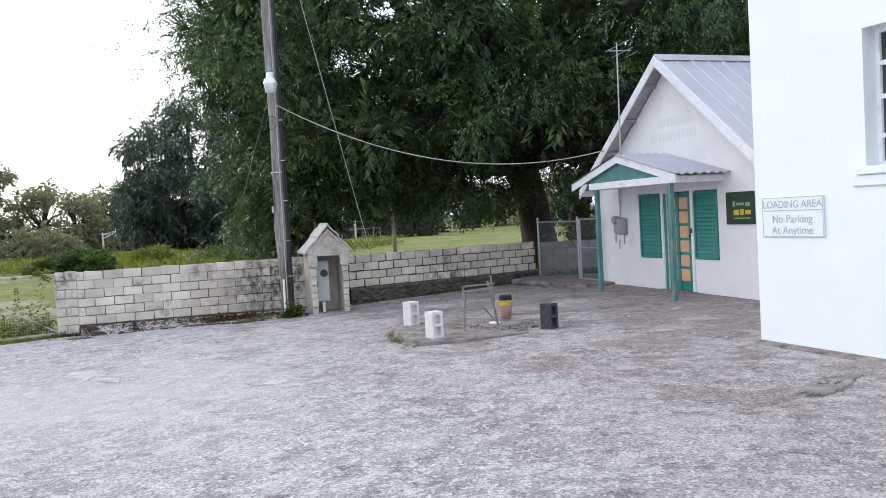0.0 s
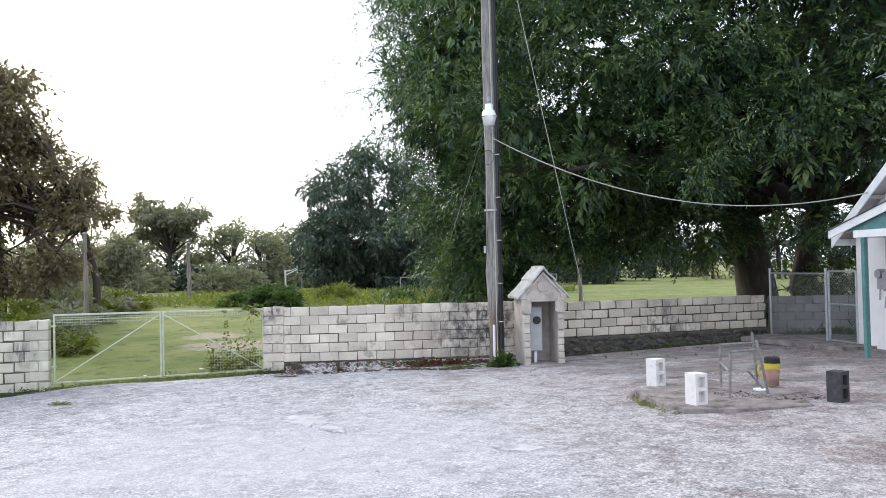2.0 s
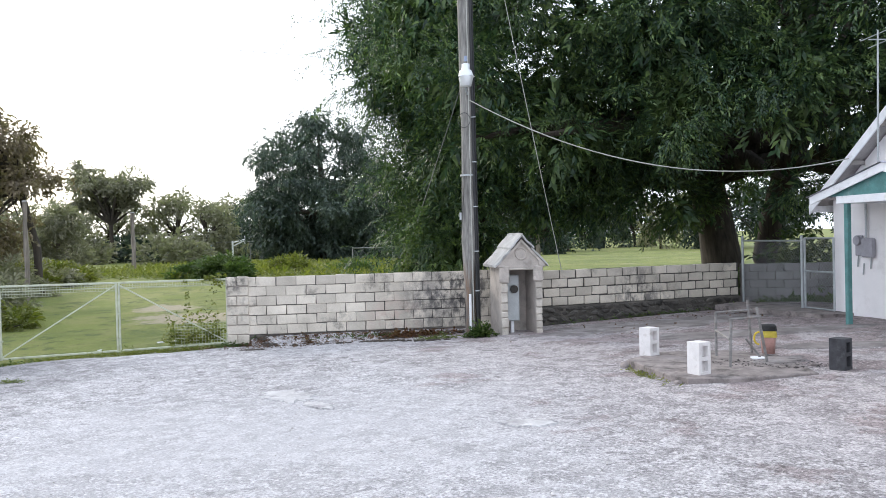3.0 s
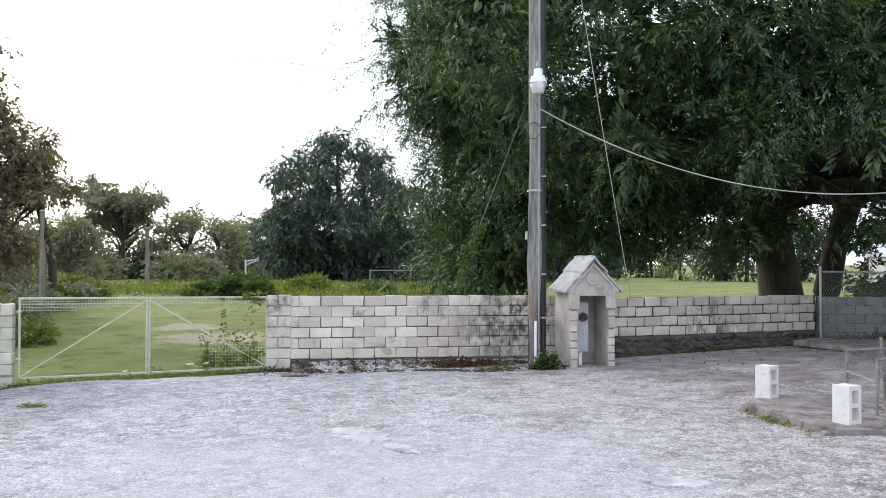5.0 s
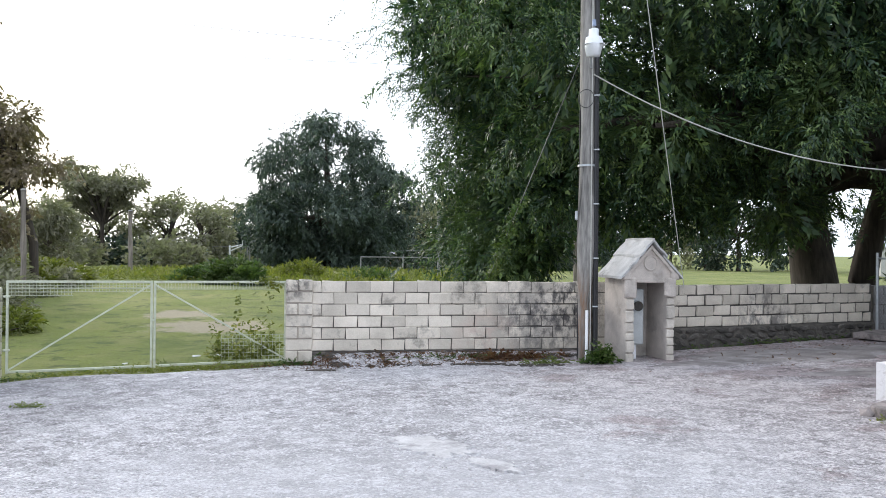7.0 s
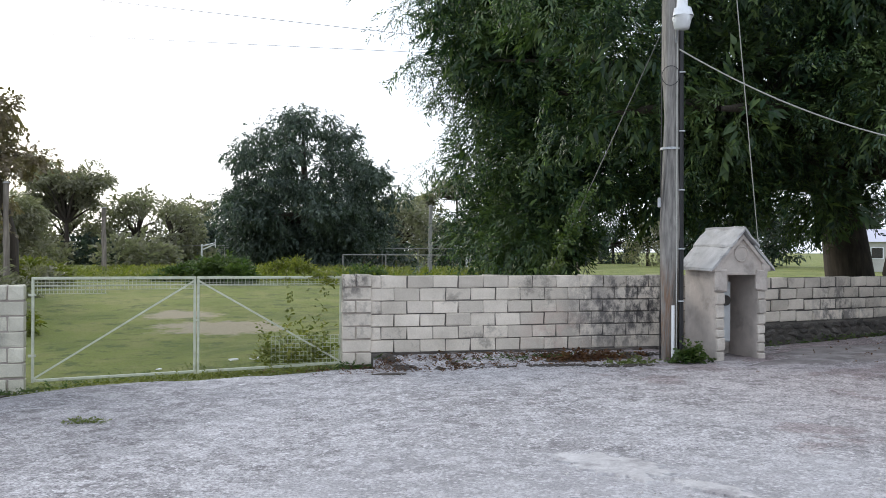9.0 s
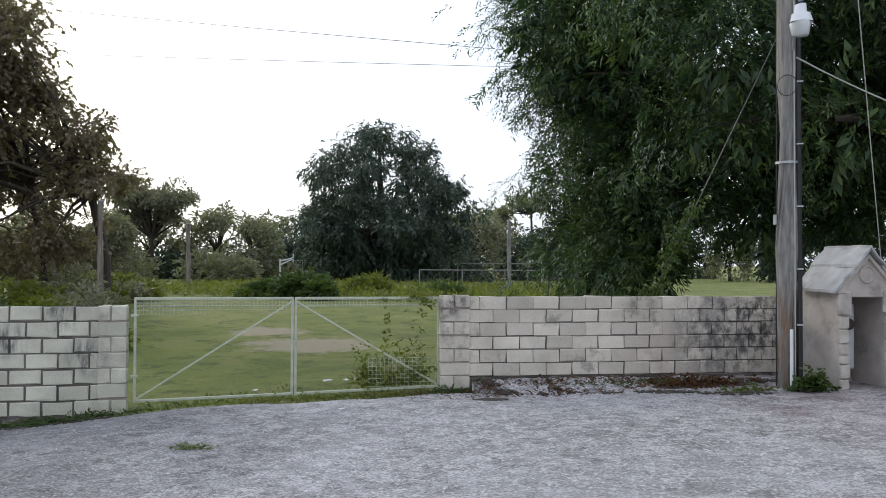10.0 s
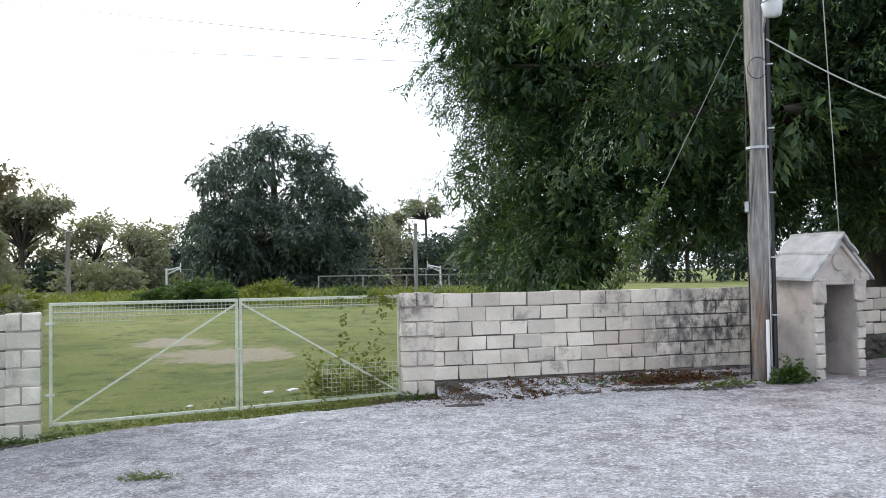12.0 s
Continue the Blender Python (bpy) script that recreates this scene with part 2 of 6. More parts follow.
GREY_BLOCK = surface("dull_grey_block", (0.24, 0.23, 0.228), 0.25, (0.06, 0.06, 0.06), 0.6, 1.6, 60, 0.95, relief=0.6, depth=0.008, per_object=0.12)
PIER_MORTAR = surface("pale_mortar", (0.34, 0.30, 0.265), 0.3, (0.08, 0.075, 0.07), 0.6, 3)
MORTAR = surface("mortar", (0.125, 0.112, 0.10), 0.35, (0.035, 0.032, 0.03), 0.85, 1.6, stain_at=0.5)
add_mould(MORTAR, (-8.2, 17.9, .5), 1.0)
MORTAR_DARK = surface("sooty_mortar", (0.07, 0.063, 0.057), 0.4, (0.02, 0.019, 0.018), 0.8, 3)
FOOTING = surface("mossy_rubble_concrete", (0.10, 0.09, 0.078), 0.45, (0.035, 0.034, 0.03), 0.8, 3.0, 30, 0.95, relief=0.9, depth=0.03, stain_at=0.48)
RENDERWALL = surface("grey_cement_render", (0.25, 0.24, 0.235), 0.25, (0.06, 0.06, 0.06), 0.5, 1.4)
SHRINE_WALL = surface("weathered_cement_kiosk", (0.45, 0.405, 0.365), 0.2, (0.25, 0.225, 0.20), 0.75, 3.2, 80, stain_at=0.53)
SHRINE_ROOF = surface("pale_cement_slab", (0.41, 0.405, 0.40), 0.18, (0.15, 0.15, 0.14), 0.65, 4, 80)
POLE_WOOD = bark("silvery_pole_timber", (0.10, 0.095, 0.09), (0.34, 0.325, 0.30), 4.0)
BARK_DARK = bark("dark_tree_bark", (0.022, 0.018, 0.014), (0.085, 0.068, 0.052), 2.0)
BARK_PALE = bark("pale_tree_bark", (0.12, 0.10, 0.085), (0.33, 0.29, 0.25), 2.0)
add_mould(POLE_WOOD, (-7.64, 16.97, .35), 1.0, (.23, .115, .05), .75, (9, 9, .7))
GATE_PAINT = surface("pale_green_gate_paint", (0.46, 0.48, 0.37), 0.15, (0.26, 0.2, 0.13), 0.5, 9, 90, 0.55, relief=0.2, depth=0.002)
GALV = surface("galvanised_steel", (0.42, 0.44, 0.45), 0.15, (0.2, 0.19, 0.18), 0.3, 8, 90, 0.5, 0.6, relief=0.2, depth=0.002)
DARK_METAL = surface("rusted_dark_steel", (0.06, 0.055, 0.05), 0.3, (0.12, 0.06, 0.03), 0.5, 12, 90, 0.7, 0.4)
WHITE_WALL = surface("white_painted_render", (0.77, 0.81, 0.83), 0.03, (0.62, 0.66, 0.69), 0.35, 1.1, 90, 0.8, relief=0.25, depth=0.003, stain_at=0.58)
HOUSE_WALL = surface("off_white_house_paint", (0.86, 0.83, 0.83), 0.05, (0.6, 0.57, 0.55), 0.45, 1.6, 90, 0.8, relief=0.25, depth=0.003, stain_at=0.58)
WHITE_TRIM = surface("white_trim_paint", (0.85, 0.85, 0.87), 0.06, (0.5, 0.49, 0.48), 0.5, 5, 90, 0.6, relief=0.2, depth=0.002)
GREEN_PAINT = surface("sea_green_paint", (0.035, 0.235, 0.20), 0.15, (0.16, 0.3, 0.28), 0.4, 4, 80, 0.5, relief=0.2, depth=0.002)
POST_PAINT = surface("faded_teal_post_paint", (0.09, 0.22, 0.215), 0.25, (0.3, 0.36, 0.36), 0.6, 5, 60, 0.6)
ROOF_METAL = surface("galvanised_roof_sheet", (0.56, 0.55, 0.62), 0.12, (0.60, 0.60, 0.66), 0.7, 0.8, 50, 0.5, 0.25, relief=0.15, depth=0.002)
PEACH = surface("peach_door_panel", (0.72, 0.40, 0.22), 0.1, (0.62, 0.5, 0.4), 0.4, 6, 60, 0.6)
WHITE_BLOCK = surface("whitewashed_block", (0.70, 0.67, 0.66), 0.08, (0.34, 0.29, 0.25), 0.75, 7, 80, 0.9)
BLACK_BLOCK = surface("dark_grey_block", (0.045, 0.045, 0.05), 0.3, (0.16, 0.16, 0.16), 0.4, 9, 80, 0.9)
SLAB = surface("old_concrete_slab", (0.23, 0.20, 0.19), 0.35, (0.055, 0.047, 0.043), 0.85, 4.0, 45, 0.95, stain_at=0.5)
LEAF_TAMARIND = foliage("tamarind_leaves", (0.019, 0.042, 0.025), (0.052, 0.104, 0.044), (0.21, 0.285, 0.085), glow=0.22, sunlit=(0.49, 0.68))
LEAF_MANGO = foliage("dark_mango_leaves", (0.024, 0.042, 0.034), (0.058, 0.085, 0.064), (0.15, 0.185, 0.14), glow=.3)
# brown of the leaves themselves, lifted in colour for haze and sky flare
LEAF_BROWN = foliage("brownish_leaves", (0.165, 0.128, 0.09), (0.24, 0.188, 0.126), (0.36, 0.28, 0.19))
# grey-green leaves with distance haze and sky glare mixed into the colour
LEAF_HAZED = foliage("haze_paled_leaves", (0.195, 0.186, 0.138), (0.26, 0.245, 0.18), (0.38, 0.347, 0.255))
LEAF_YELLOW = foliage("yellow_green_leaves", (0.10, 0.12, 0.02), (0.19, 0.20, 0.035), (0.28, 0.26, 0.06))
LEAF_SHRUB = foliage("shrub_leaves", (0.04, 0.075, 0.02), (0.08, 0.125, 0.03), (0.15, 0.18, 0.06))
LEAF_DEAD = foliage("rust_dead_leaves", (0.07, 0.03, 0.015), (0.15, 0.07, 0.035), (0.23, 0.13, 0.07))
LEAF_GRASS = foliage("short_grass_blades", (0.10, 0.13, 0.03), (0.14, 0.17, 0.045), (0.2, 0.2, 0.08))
MARL = surface("pale_marl", (0.49, 0.475, 0.475), 0.2, (0.27, 0.255, 0.26), 0.85, 5.0, 38, 0.95, relief=0.9, depth=0.02, stain_at=0.48)
SOIL = surface("dark_damp_soil", (0.06, 0.05, 0.043), 0.5, (0.22, 0.20, 0.19), 0.8, 3.5, 35, 1.0, relief=0.9, depth=0.03, stain_at=0.52)

# ---- building tools ----
def finish(name, bm, mat, smooth=False):
    me = bpy.data.meshes.new(name)
    bm.to_mesh(me)
    bm.free()
    for m in (mat if isinstance(mat, (list, tuple)) else [mat]):
        me.materials.append(m)
    if smooth:
        me.polygons.foreach_set("use_smooth", [True] * len(me.polygons))
    return me


def part(name, bm, mat, parent=None, label="", smooth=False):
    ob = new(name, finish(name, bm, mat, smooth))
    ob.parent = parent
    return tagged(ob, label)


def thing(name, at, label, category, group="", kind=""):
    ob = new(name)
    ob.matrix_world = at
    return tagged(ob, label, category, group, kind)


def box(bm, lo, hi, m=None, bevel=0.0):
    c = [(a + b) / 2 for a, b in zip(lo, hi)]
    s = [abs(b - a) for a, b in zip(lo, hi)]
    mat = (m or Matrix()) @ Matrix.Translation(c) @ Matrix.Diagonal((*s, 1))
    vs = bmesh.ops.create_cube(bm, size=1, matrix=mat)["verts"]
    if bevel:
        es = list({e for v in vs for e in v.link_edges})
        bmesh.ops.bevel(bm, geom=es, offset=bevel, segments=1, affect="EDGES")
    return bm


def boxed(lo, hi, bevel=0.0, m=None):
    return box(bmesh.new(), lo, hi, m, bevel)


def rod(bm, a, b, r0, r1=None, sides=8):
    a, b = Vector(a), Vector(b)
    d = b - a
    m = Matrix.Translation((a + b) / 2) @ d.to_track_quat("Z", "Y").to_matrix().to_4x4()
    bmesh.ops.create_cone(bm, cap_ends=True, segments=sides, radius1=r0, radius2=r0 if r1 is None else r1, depth=d.length, matrix=m)
    return bm


def bar(bm, a, b, w, h, bevel=0.0):
    """A square bar from a to b."""
    a, b = Vector(a), Vector(b)
    d = b - a
    m = Matrix.Translation((a + b) / 2) @ d.to_track_quat("Y", "Z").to_matrix().to_4x4()
    return box(bm, (-w / 2, -d.length / 2, -h / 2), (w / 2, d.length / 2, h / 2), m, bevel)


def rough(bm, amount, seed, cuts=2):
    """Breaks straight edges: finer faces, each corner moved a little."""
    bmesh.ops.subdivide_edges(bm, edges=[e for e in bm.edges if e.calc_length() > .06], cuts=cuts, use_grid_fill=True)
    for v in bm.verts:
        p = v.co * 9 + Vector((seed, seed * 2, 0))
        v.co += Vector((noise.noise(p), noise.noise(p + Vector((7, 0, 0))), noise.noise(p + Vector((0, 7, 0))))) * amount
    return bm


def prism(bm, pts, axis_vec):
    """Extrudes the flat outline pts along axis_vec."""
    f = bm.faces.new([bm.verts.new(p) for p in pts])
    ext = bmesh.ops.extrude_face_region(bm, geom=[f])["geom"]
    bmesh.ops.translate(bm, vec=axis_vec, verts=[g for g in ext if isinstance(g, bmesh.types.BMVert)])
    bmesh.ops.recalc_face_normals(bm, faces=bm.faces)
    return bm


def cable(name, pts, r, mat, parent=None, label="", sides=5):
    bm = bmesh.new()
    limb(bm, pts, [r] * len(pts), sides)
    return part(name, bm, mat, parent, label, smooth=True)


def sag(a, b, drop, steps=18):
    a, b = Vector(a), Vector(b)
    return [a.lerp(b, i / steps) - Vector((0, 0, 4 * drop * (i / steps) * (1 - i / steps))) for i in range(steps + 1)]


def raw_mesh(name, verts, faces, mats, parent=None, label=""):
    me = bpy.data.meshes.new(name)
    nv, nf, k = len(verts), len(faces), faces.shape[1]
    me.vertices.add(nv)
    me.vertices.foreach_set("co", np.ascontiguousarray(verts, dtype=np.float32).ravel())
    me.loops.add(nf * k)
    me.loops.foreach_set("vertex_index", np.ascontiguousarray(faces, dtype=np.int32).ravel())
    me.polygons.add(nf)
    me.polygons.foreach_set("loop_start", np.arange(nf, dtype=np.int32) * k)
    me.update(calc_edges=True)
    me.validate()
    me.materials.append(mats)
    ob = new(name, me)
    ob.parent = parent
    return tagged(ob, label)


def land(x, y=None):
    """Height of the ground: falling away along the yard, rising again over the field beyond the gate."""
    x = np.minimum(np.asarray(x, float), 0.0)
    dip = np.clip((-14.9 - x) / 2.0, 0, 1) * np.clip((34 + x) / 8.0, 0, 1)
    z = -1.4 * (1 - np.exp(0.0257 * x)) - 0.17 * dip * dip * (3 - 2 * dip)
    if y is None:
        return z
    w = np.clip((-0.553 * (x + 14.15) + 0.833 * (np.asarray(y, float) - 14.41) - 1.0) / 24.0, 0, 1)
    w = w * w * (3 - 2 * w)
    return z * (1 - w) - 0.06 * w


def gz(x, y=None):
    return float(land(x, y))


def spray_shape(pairs, length, leaf, width, droop):
    """A twig of paired leaflets: quads of 4 vertices each, along +x, drooping in -z."""
    vs = []
    for i in range(pairs + 1):
        t = (i + 0.6) / (pairs + 0.6)
        px, pz = length * t, -droop * t * t
        for side in (1, -1):
            a = 0.9 if i < pairs else 0.25
            dx, dy = math.cos(a), math.sin(a) * side
            nx, ny = -dy, dx
            L, W = leaf * (1 - 0.25 * t), width
            z1 = pz - 0.25 * L
            vs += [(px, 0, pz), (px + dx * L * 0.5 + nx * W / 2, dy * L * 0.5 + ny * W / 2, (pz + z1) / 2 + 0.02),
                   (px + dx * L, dy * L, z1), (px + dx * L * 0.5 - nx * W / 2, dy * L * 0.5 - ny * W / 2, (pz + z1) / 2 - 0.01)]
    return np.array(vs)


def tuft_shape(n, reach, leaf, width, seed):
    """A loose tuft of narrow drooping leaflets round a twig along +x."""
    r = random.Random(seed)
    vs = []
    for i in range(n):
        t = (i + r.random()) / n
        p = Vector((reach * t, r.gauss(0, .05) * reach, -.35 * reach * t * t + r.gauss(0, .04) * reach))
        d = Vector((.55 + r.random() * .6, r.uniform(-1, 1), r.uniform(-.75, .35))).normalized()
        L, W = leaf * r.uniform(.7, 1.25), width * r.uniform(.75, 1.25)
        s = d.cross(Vector((r.gauss(0, .4), r.gauss(0, .4), 1))).normalized() * W / 2
        m = p + d * L * .45 + Vector((0, 0, .05 * L))
        vs += [tuple(p), tuple(m + s), tuple(p + d * L - Vector((0, 0, .12 * L))), tuple(m - s)]
    return np.array(vs)


def leaves(rng, points, outward, shape, size, hang=0.5):
    """Sprays at the points, turned outward and hanging by their share."""
    n = len(points)
    ax = outward + rng.normal(0, 0.45, (n, 3))
    ax[:, 2] -= hang * (0.5 + rng.random(n))
    ax /= np.linalg.norm(ax, axis=1)[:, None] + 1e-9
    side = np.cross(ax, np.array([0, 0, 1.0]) + rng.normal(0, 0.35, (n, 3)))
    side /= np.linalg.norm(side, axis=1)[:, None] + 1e-9
    up = np.cross(side, ax)
    s = size * (0.65 + 0.7 * rng.random(n))[:, None, None]
    v = (shape[None, :, 0, None] * ax[:, None] + shape[None, :, 1, None] * side[:, None] + shape[None, :, 2, None] * up[:, None]) * s
    v = (v + points[:, None]).reshape(-1, 3)
    return v, np.arange(len(v)).reshape(-1, 4)


def clump_points(rng, clumps, count):
    """Points near the skins of ellipsoidal clumps (x, y, z, radius, height), denser outside, and the outward ways."""
    c = np.array(clumps)
    w = c[:, 3] ** 1.6
    idx = rng.choice(len(c), count, p=w / w.sum())
    d = rng.normal(0, 1, (count, 3))
    d /= np.linalg.norm(d, axis=1)[:, None]
    r = (0.45 + 0.6 * rng.random(count) ** 0.6)[:, None]
    scale = np.stack([c[idx, 3], c[idx, 3], c[idx, 4]], 1)
    return c[idx, :3] + d * r * scale, d


def pad_points(rng, clumps, count, pads, spread, flat):
    """Points gathered in many small flattened pads over the clumps, as fans of foliage at the twig ends."""
    c, way = clump_points(rng, clumps, pads)
    size = spread * (0.5 + rng.random(pads))
    idx = rng.integers(0, pads, count)
    d = np.clip(rng.normal(0, 0.55, (count, 3)), -1, 1) * size[idx, None]
    d[:, 2] *= flat
    d[:, 2] -= 0.5 * (d[:, 0] ** 2 + d[:, 1] ** 2) / np.maximum(size[idx], .1)
    out = 0.6 * way[idx] + 0.7 * d / (np.linalg.norm(d, axis=1)[:, None] + 1e-6)
    return c[idx] + d, out


def limb(bm, pts, radii, sides=9):
    """A bent, tapered limb as one tube."""
    rings = []
    for i, (p, r) in enumerate(zip(pts, radii)):
        p = Vector(p)
        d = (Vector(pts[min(i + 1, len(pts) - 1)]) - Vector(pts[max(i - 1, 0)])).normalized()
        q = d.to_track_quat("Z", "Y")
        rings.append([bm.verts.new(p + q @ Vector((math.cos(a) * r, math.sin(a) * r, 0)) * (1 + 0.12 * math.sin(3 * a + i)))
                      for a in (2 * math.pi * k / sides for k in range(sides))])
    for u, v in zip(rings, rings[1:]):
        for k in range(sides):
            bm.faces.new((u[k], u[(k + 1) % sides], v[(k + 1) % sides], v[k]))
    return bm


def tree(name, at, label, trunks, clumps, count, leaf_mat, bark_mat, shape, size, hang, seed, group="", limbs_to=14, category="tree", inner=0, pads=None):
    """trunks: lists of (x, y, z, r); clumps as for clump_points; both from the tree's foot."""
    rng = np.random.default_rng(seed)
    t = thing(name, Matrix.Translation(at), label, category, group)
    bm = bmesh.new()
    for tr in trunks:
        limb(bm, [p[:3] for p in tr], [p[3] for p in tr], 10)
    top = trunks[0][-1]
    for k in rng.choice(len(clumps), min(limbs_to, len(clumps)), replace=False):
        c = clumps[k]
        tr = trunks[int(rng.integers(len(trunks)))]
        a = Vector(tr[-1][:3])
        b = Vector(c[:3])
        m = a.lerp(b, 0.5) + Vector((rng.normal(0, .3), rng.normal(0, .3), 0.12 * (b - a).length))
        r = tr[-1][3]
        limb(bm, [a, a.lerp(m, .5), m, m.lerp(b, .5), b], [r * .75, r * .6, r * .42, r * .25, r * .08], 6)
    part("trunk", bm, bark_mat, t, smooth=True)
    pts, out = pad_points(rng, clumps, count, *pads) if pads else clump_points(rng, clumps, count)
    v, f = leaves(rng, pts, out, shape, size, hang)
    if inner:
        deep, way = clump_points(rng, [(c[0] * .95, c[1] * .9, c[2], c[3] * .6, c[4] * .6) for c in clumps], inner)
        v2, f2 = leaves(rng, deep, way, tuft_shape(7, .6, .34, .09, 99), size, hang)
        v, f = np.concatenate([v, v2]), np.concatenate([f, f2 + len(v)])
    raw_mesh("crown", v, f, leaf_mat, t)
    return t

# ---- ground, yard, walls ----
WALL_DIR = radians(30.4)
PIER = Vector((-11.87, 15.73))                     # yard-side corner of the gate pier where the wall begins
BEND = PIER + 6.1 * Vector((math.cos(WALL_DIR), math.sin(WALL_DIR)))
CORNER = Vector((-2.5, 22.6))                     # where the wall meets the rendered wall
GATE_R, GATE_L = Vector((-12.33, 15.62)), Vector((-15.97, 13.2))
LEFT_END = GATE_L + Vector((-7.2, -5.0))


def ground_sheet():
    xs = np.concatenate([[-1600, -900, -500, -300, -200, -140], np.arange(-100, -30, 5), np.arange(-30, 21, 1.0), np.arange(25, 101, 8), [140, 220, 400, 800, 1600]])
    ys = np.concatenate([[-800, -300, -120, -60], np.arange(-30, 45, 1.0), np.arange(45, 140, 5), [160, 220, 300, 500, 900, 1800]])
    X, Y = np.meshgrid(xs, ys, indexing="ij")
    near = np.exp(-((X + 10) ** 2 + (Y - 15) ** 2) / 3000)
    Z = land(X, Y) - 0.05 + 0.03 * near * (np.sin(X * 1.3 + Y * .7) + np.sin(Y * 1.1 - X * .4))*0.5
    v = np.stack([X, Y, Z], -1).reshape(-1, 3)
    a = np.arange(len(xs) * len(ys)).reshape(len(xs), len(ys))
    f = np.stack([a[:-1, :-1], a[1:, :-1], a[1:, 1:], a[:-1, 1:]], -1).reshape(-1, 4)
    return tagged(raw_mesh("ground", v, f, GRASS), "patchy mown grass field with bare earth", "ground", kind="structure")


def far_edge(x):
    """The yard's far edge, along wall, gate and left wall."""
    pts = [(-60, -18), (LEFT_END.x, LEFT_END.y), (GATE_L.x, GATE_L.y), (GATE_R.x, GATE_R.y), (PIER.x, PIER.y), (BEND.x, BEND.y), (CORNER.x, CORNER.y), (3.5, 27.0), (40, 52)]
    return np.interp(x, [p[0] for p in pts], [p[1] for p in pts])


def yard_sheet():
    xs = np.concatenate([np.arange(-60, -24, 4), np.arange(-24, 14, 0.25), np.arange(14, 41, 3)])
    rows = np.concatenate([np.linspace(0, 0.35, 60), np.linspace(0.37, 1, 30)])
    X = np.repeat(xs[:, None], len(rows), 1)
    edge = far_edge(xs)
    rag = np.array([0.22 * noise.noise((x * 1.7, 3.1, 0)) + 0.12 * noise.noise((x * 5.1, 1.1, 0)) for x in xs])
    ingate = (xs < -12.3) & (xs > -16.2)
    edge = edge - np.where(ingate, 0.28, -0.03) + np.where(ingate, rag, 0)
    Y = edge[:, None] + (-45 - edge[:, None]) * rows[None, :]
    bumps = np.array([[0.012 * noise.noise((x * .8, y * .8, 0)) + 0.006 * noise.noise((x * 3, y * 3, 2)) for y in yy] for x, yy in zip(xs, Y)])
    Z = land(X) + bumps
    Z[:, 0] -= 0.06
    v = np.stack([X, Y, Z], -1).reshape(-1, 3)
    a = np.arange(X.size).reshape(X.shape)
    f = np.stack([a[:-1, 1:], a[1:, 1:], a[1:, :-1], a[:-1, :-1]], -1).reshape(-1, 4)
    ob = raw_mesh("pavement", v, f, YARD)
    ob.data.polygons.foreach_set("use_smooth", [True] * len(ob.data.polygons))
    return tagged(ob, "worn pale marl and asphalt yard surface", "pavement", kind="structure")


ground_sheet()
yard_sheet()


def block_mesh(name, lx, ly, lz, seed, mat=None):
    rng = random.Random(seed)
    bm = boxed((-lx / 2, -ly / 2, -lz / 2), (lx / 2, ly / 2, lz / 2), 0.010)
    for v in bm.verts:
        v.co += Vector([rng.uniform(-.009, .009) for _ in range(3)])
    return finish(name, bm, mat or BLOCK)


BLOCK_LEN, COURSE, THICK = 0.41, 0.2, 0.15
FULL = [block_mesh("block", BLOCK_LEN - 0.011, THICK, COURSE - 0.011, k) for k in range(4)]
HALF = [block_mesh("block", BLOCK_LEN / 2 - 0.011, THICK, COURSE - 0.011, 10 + k) for k in range(2)]

NARROW = [block_mesh("block", BLOCK_LEN - 0.028, THICK, COURSE - 0.026, 40 + k) for k in range(4)]
NARROW_HALF = [block_mesh("block", BLOCK_LEN / 2 - 0.028, THICK, COURSE - 0.026, 50 + k) for k in range(2)]
PALE = [block_mesh("block", BLOCK_LEN - 0.024, THICK, COURSE - 0.022, 60 + k, PALE_BLOCK) for k in range(4)]
PALE_HALF = [block_mesh("block", BLOCK_LEN / 2 - 0.024, THICK, COURSE - 0.022, 70 + k, PALE_BLOCK) for k in range(2)]
DULL = [block_mesh("block", BLOCK_LEN - 0.011, THICK, COURSE - 0.011, 20 + k, GREY_BLOCK) for k in range(4)]
DULL_HALF = [block_mesh("block", BLOCK_LEN / 2 - 0.011, THICK, COURSE - 0.011, 30 + k, GREY_BLOCK) for k in range(2)]


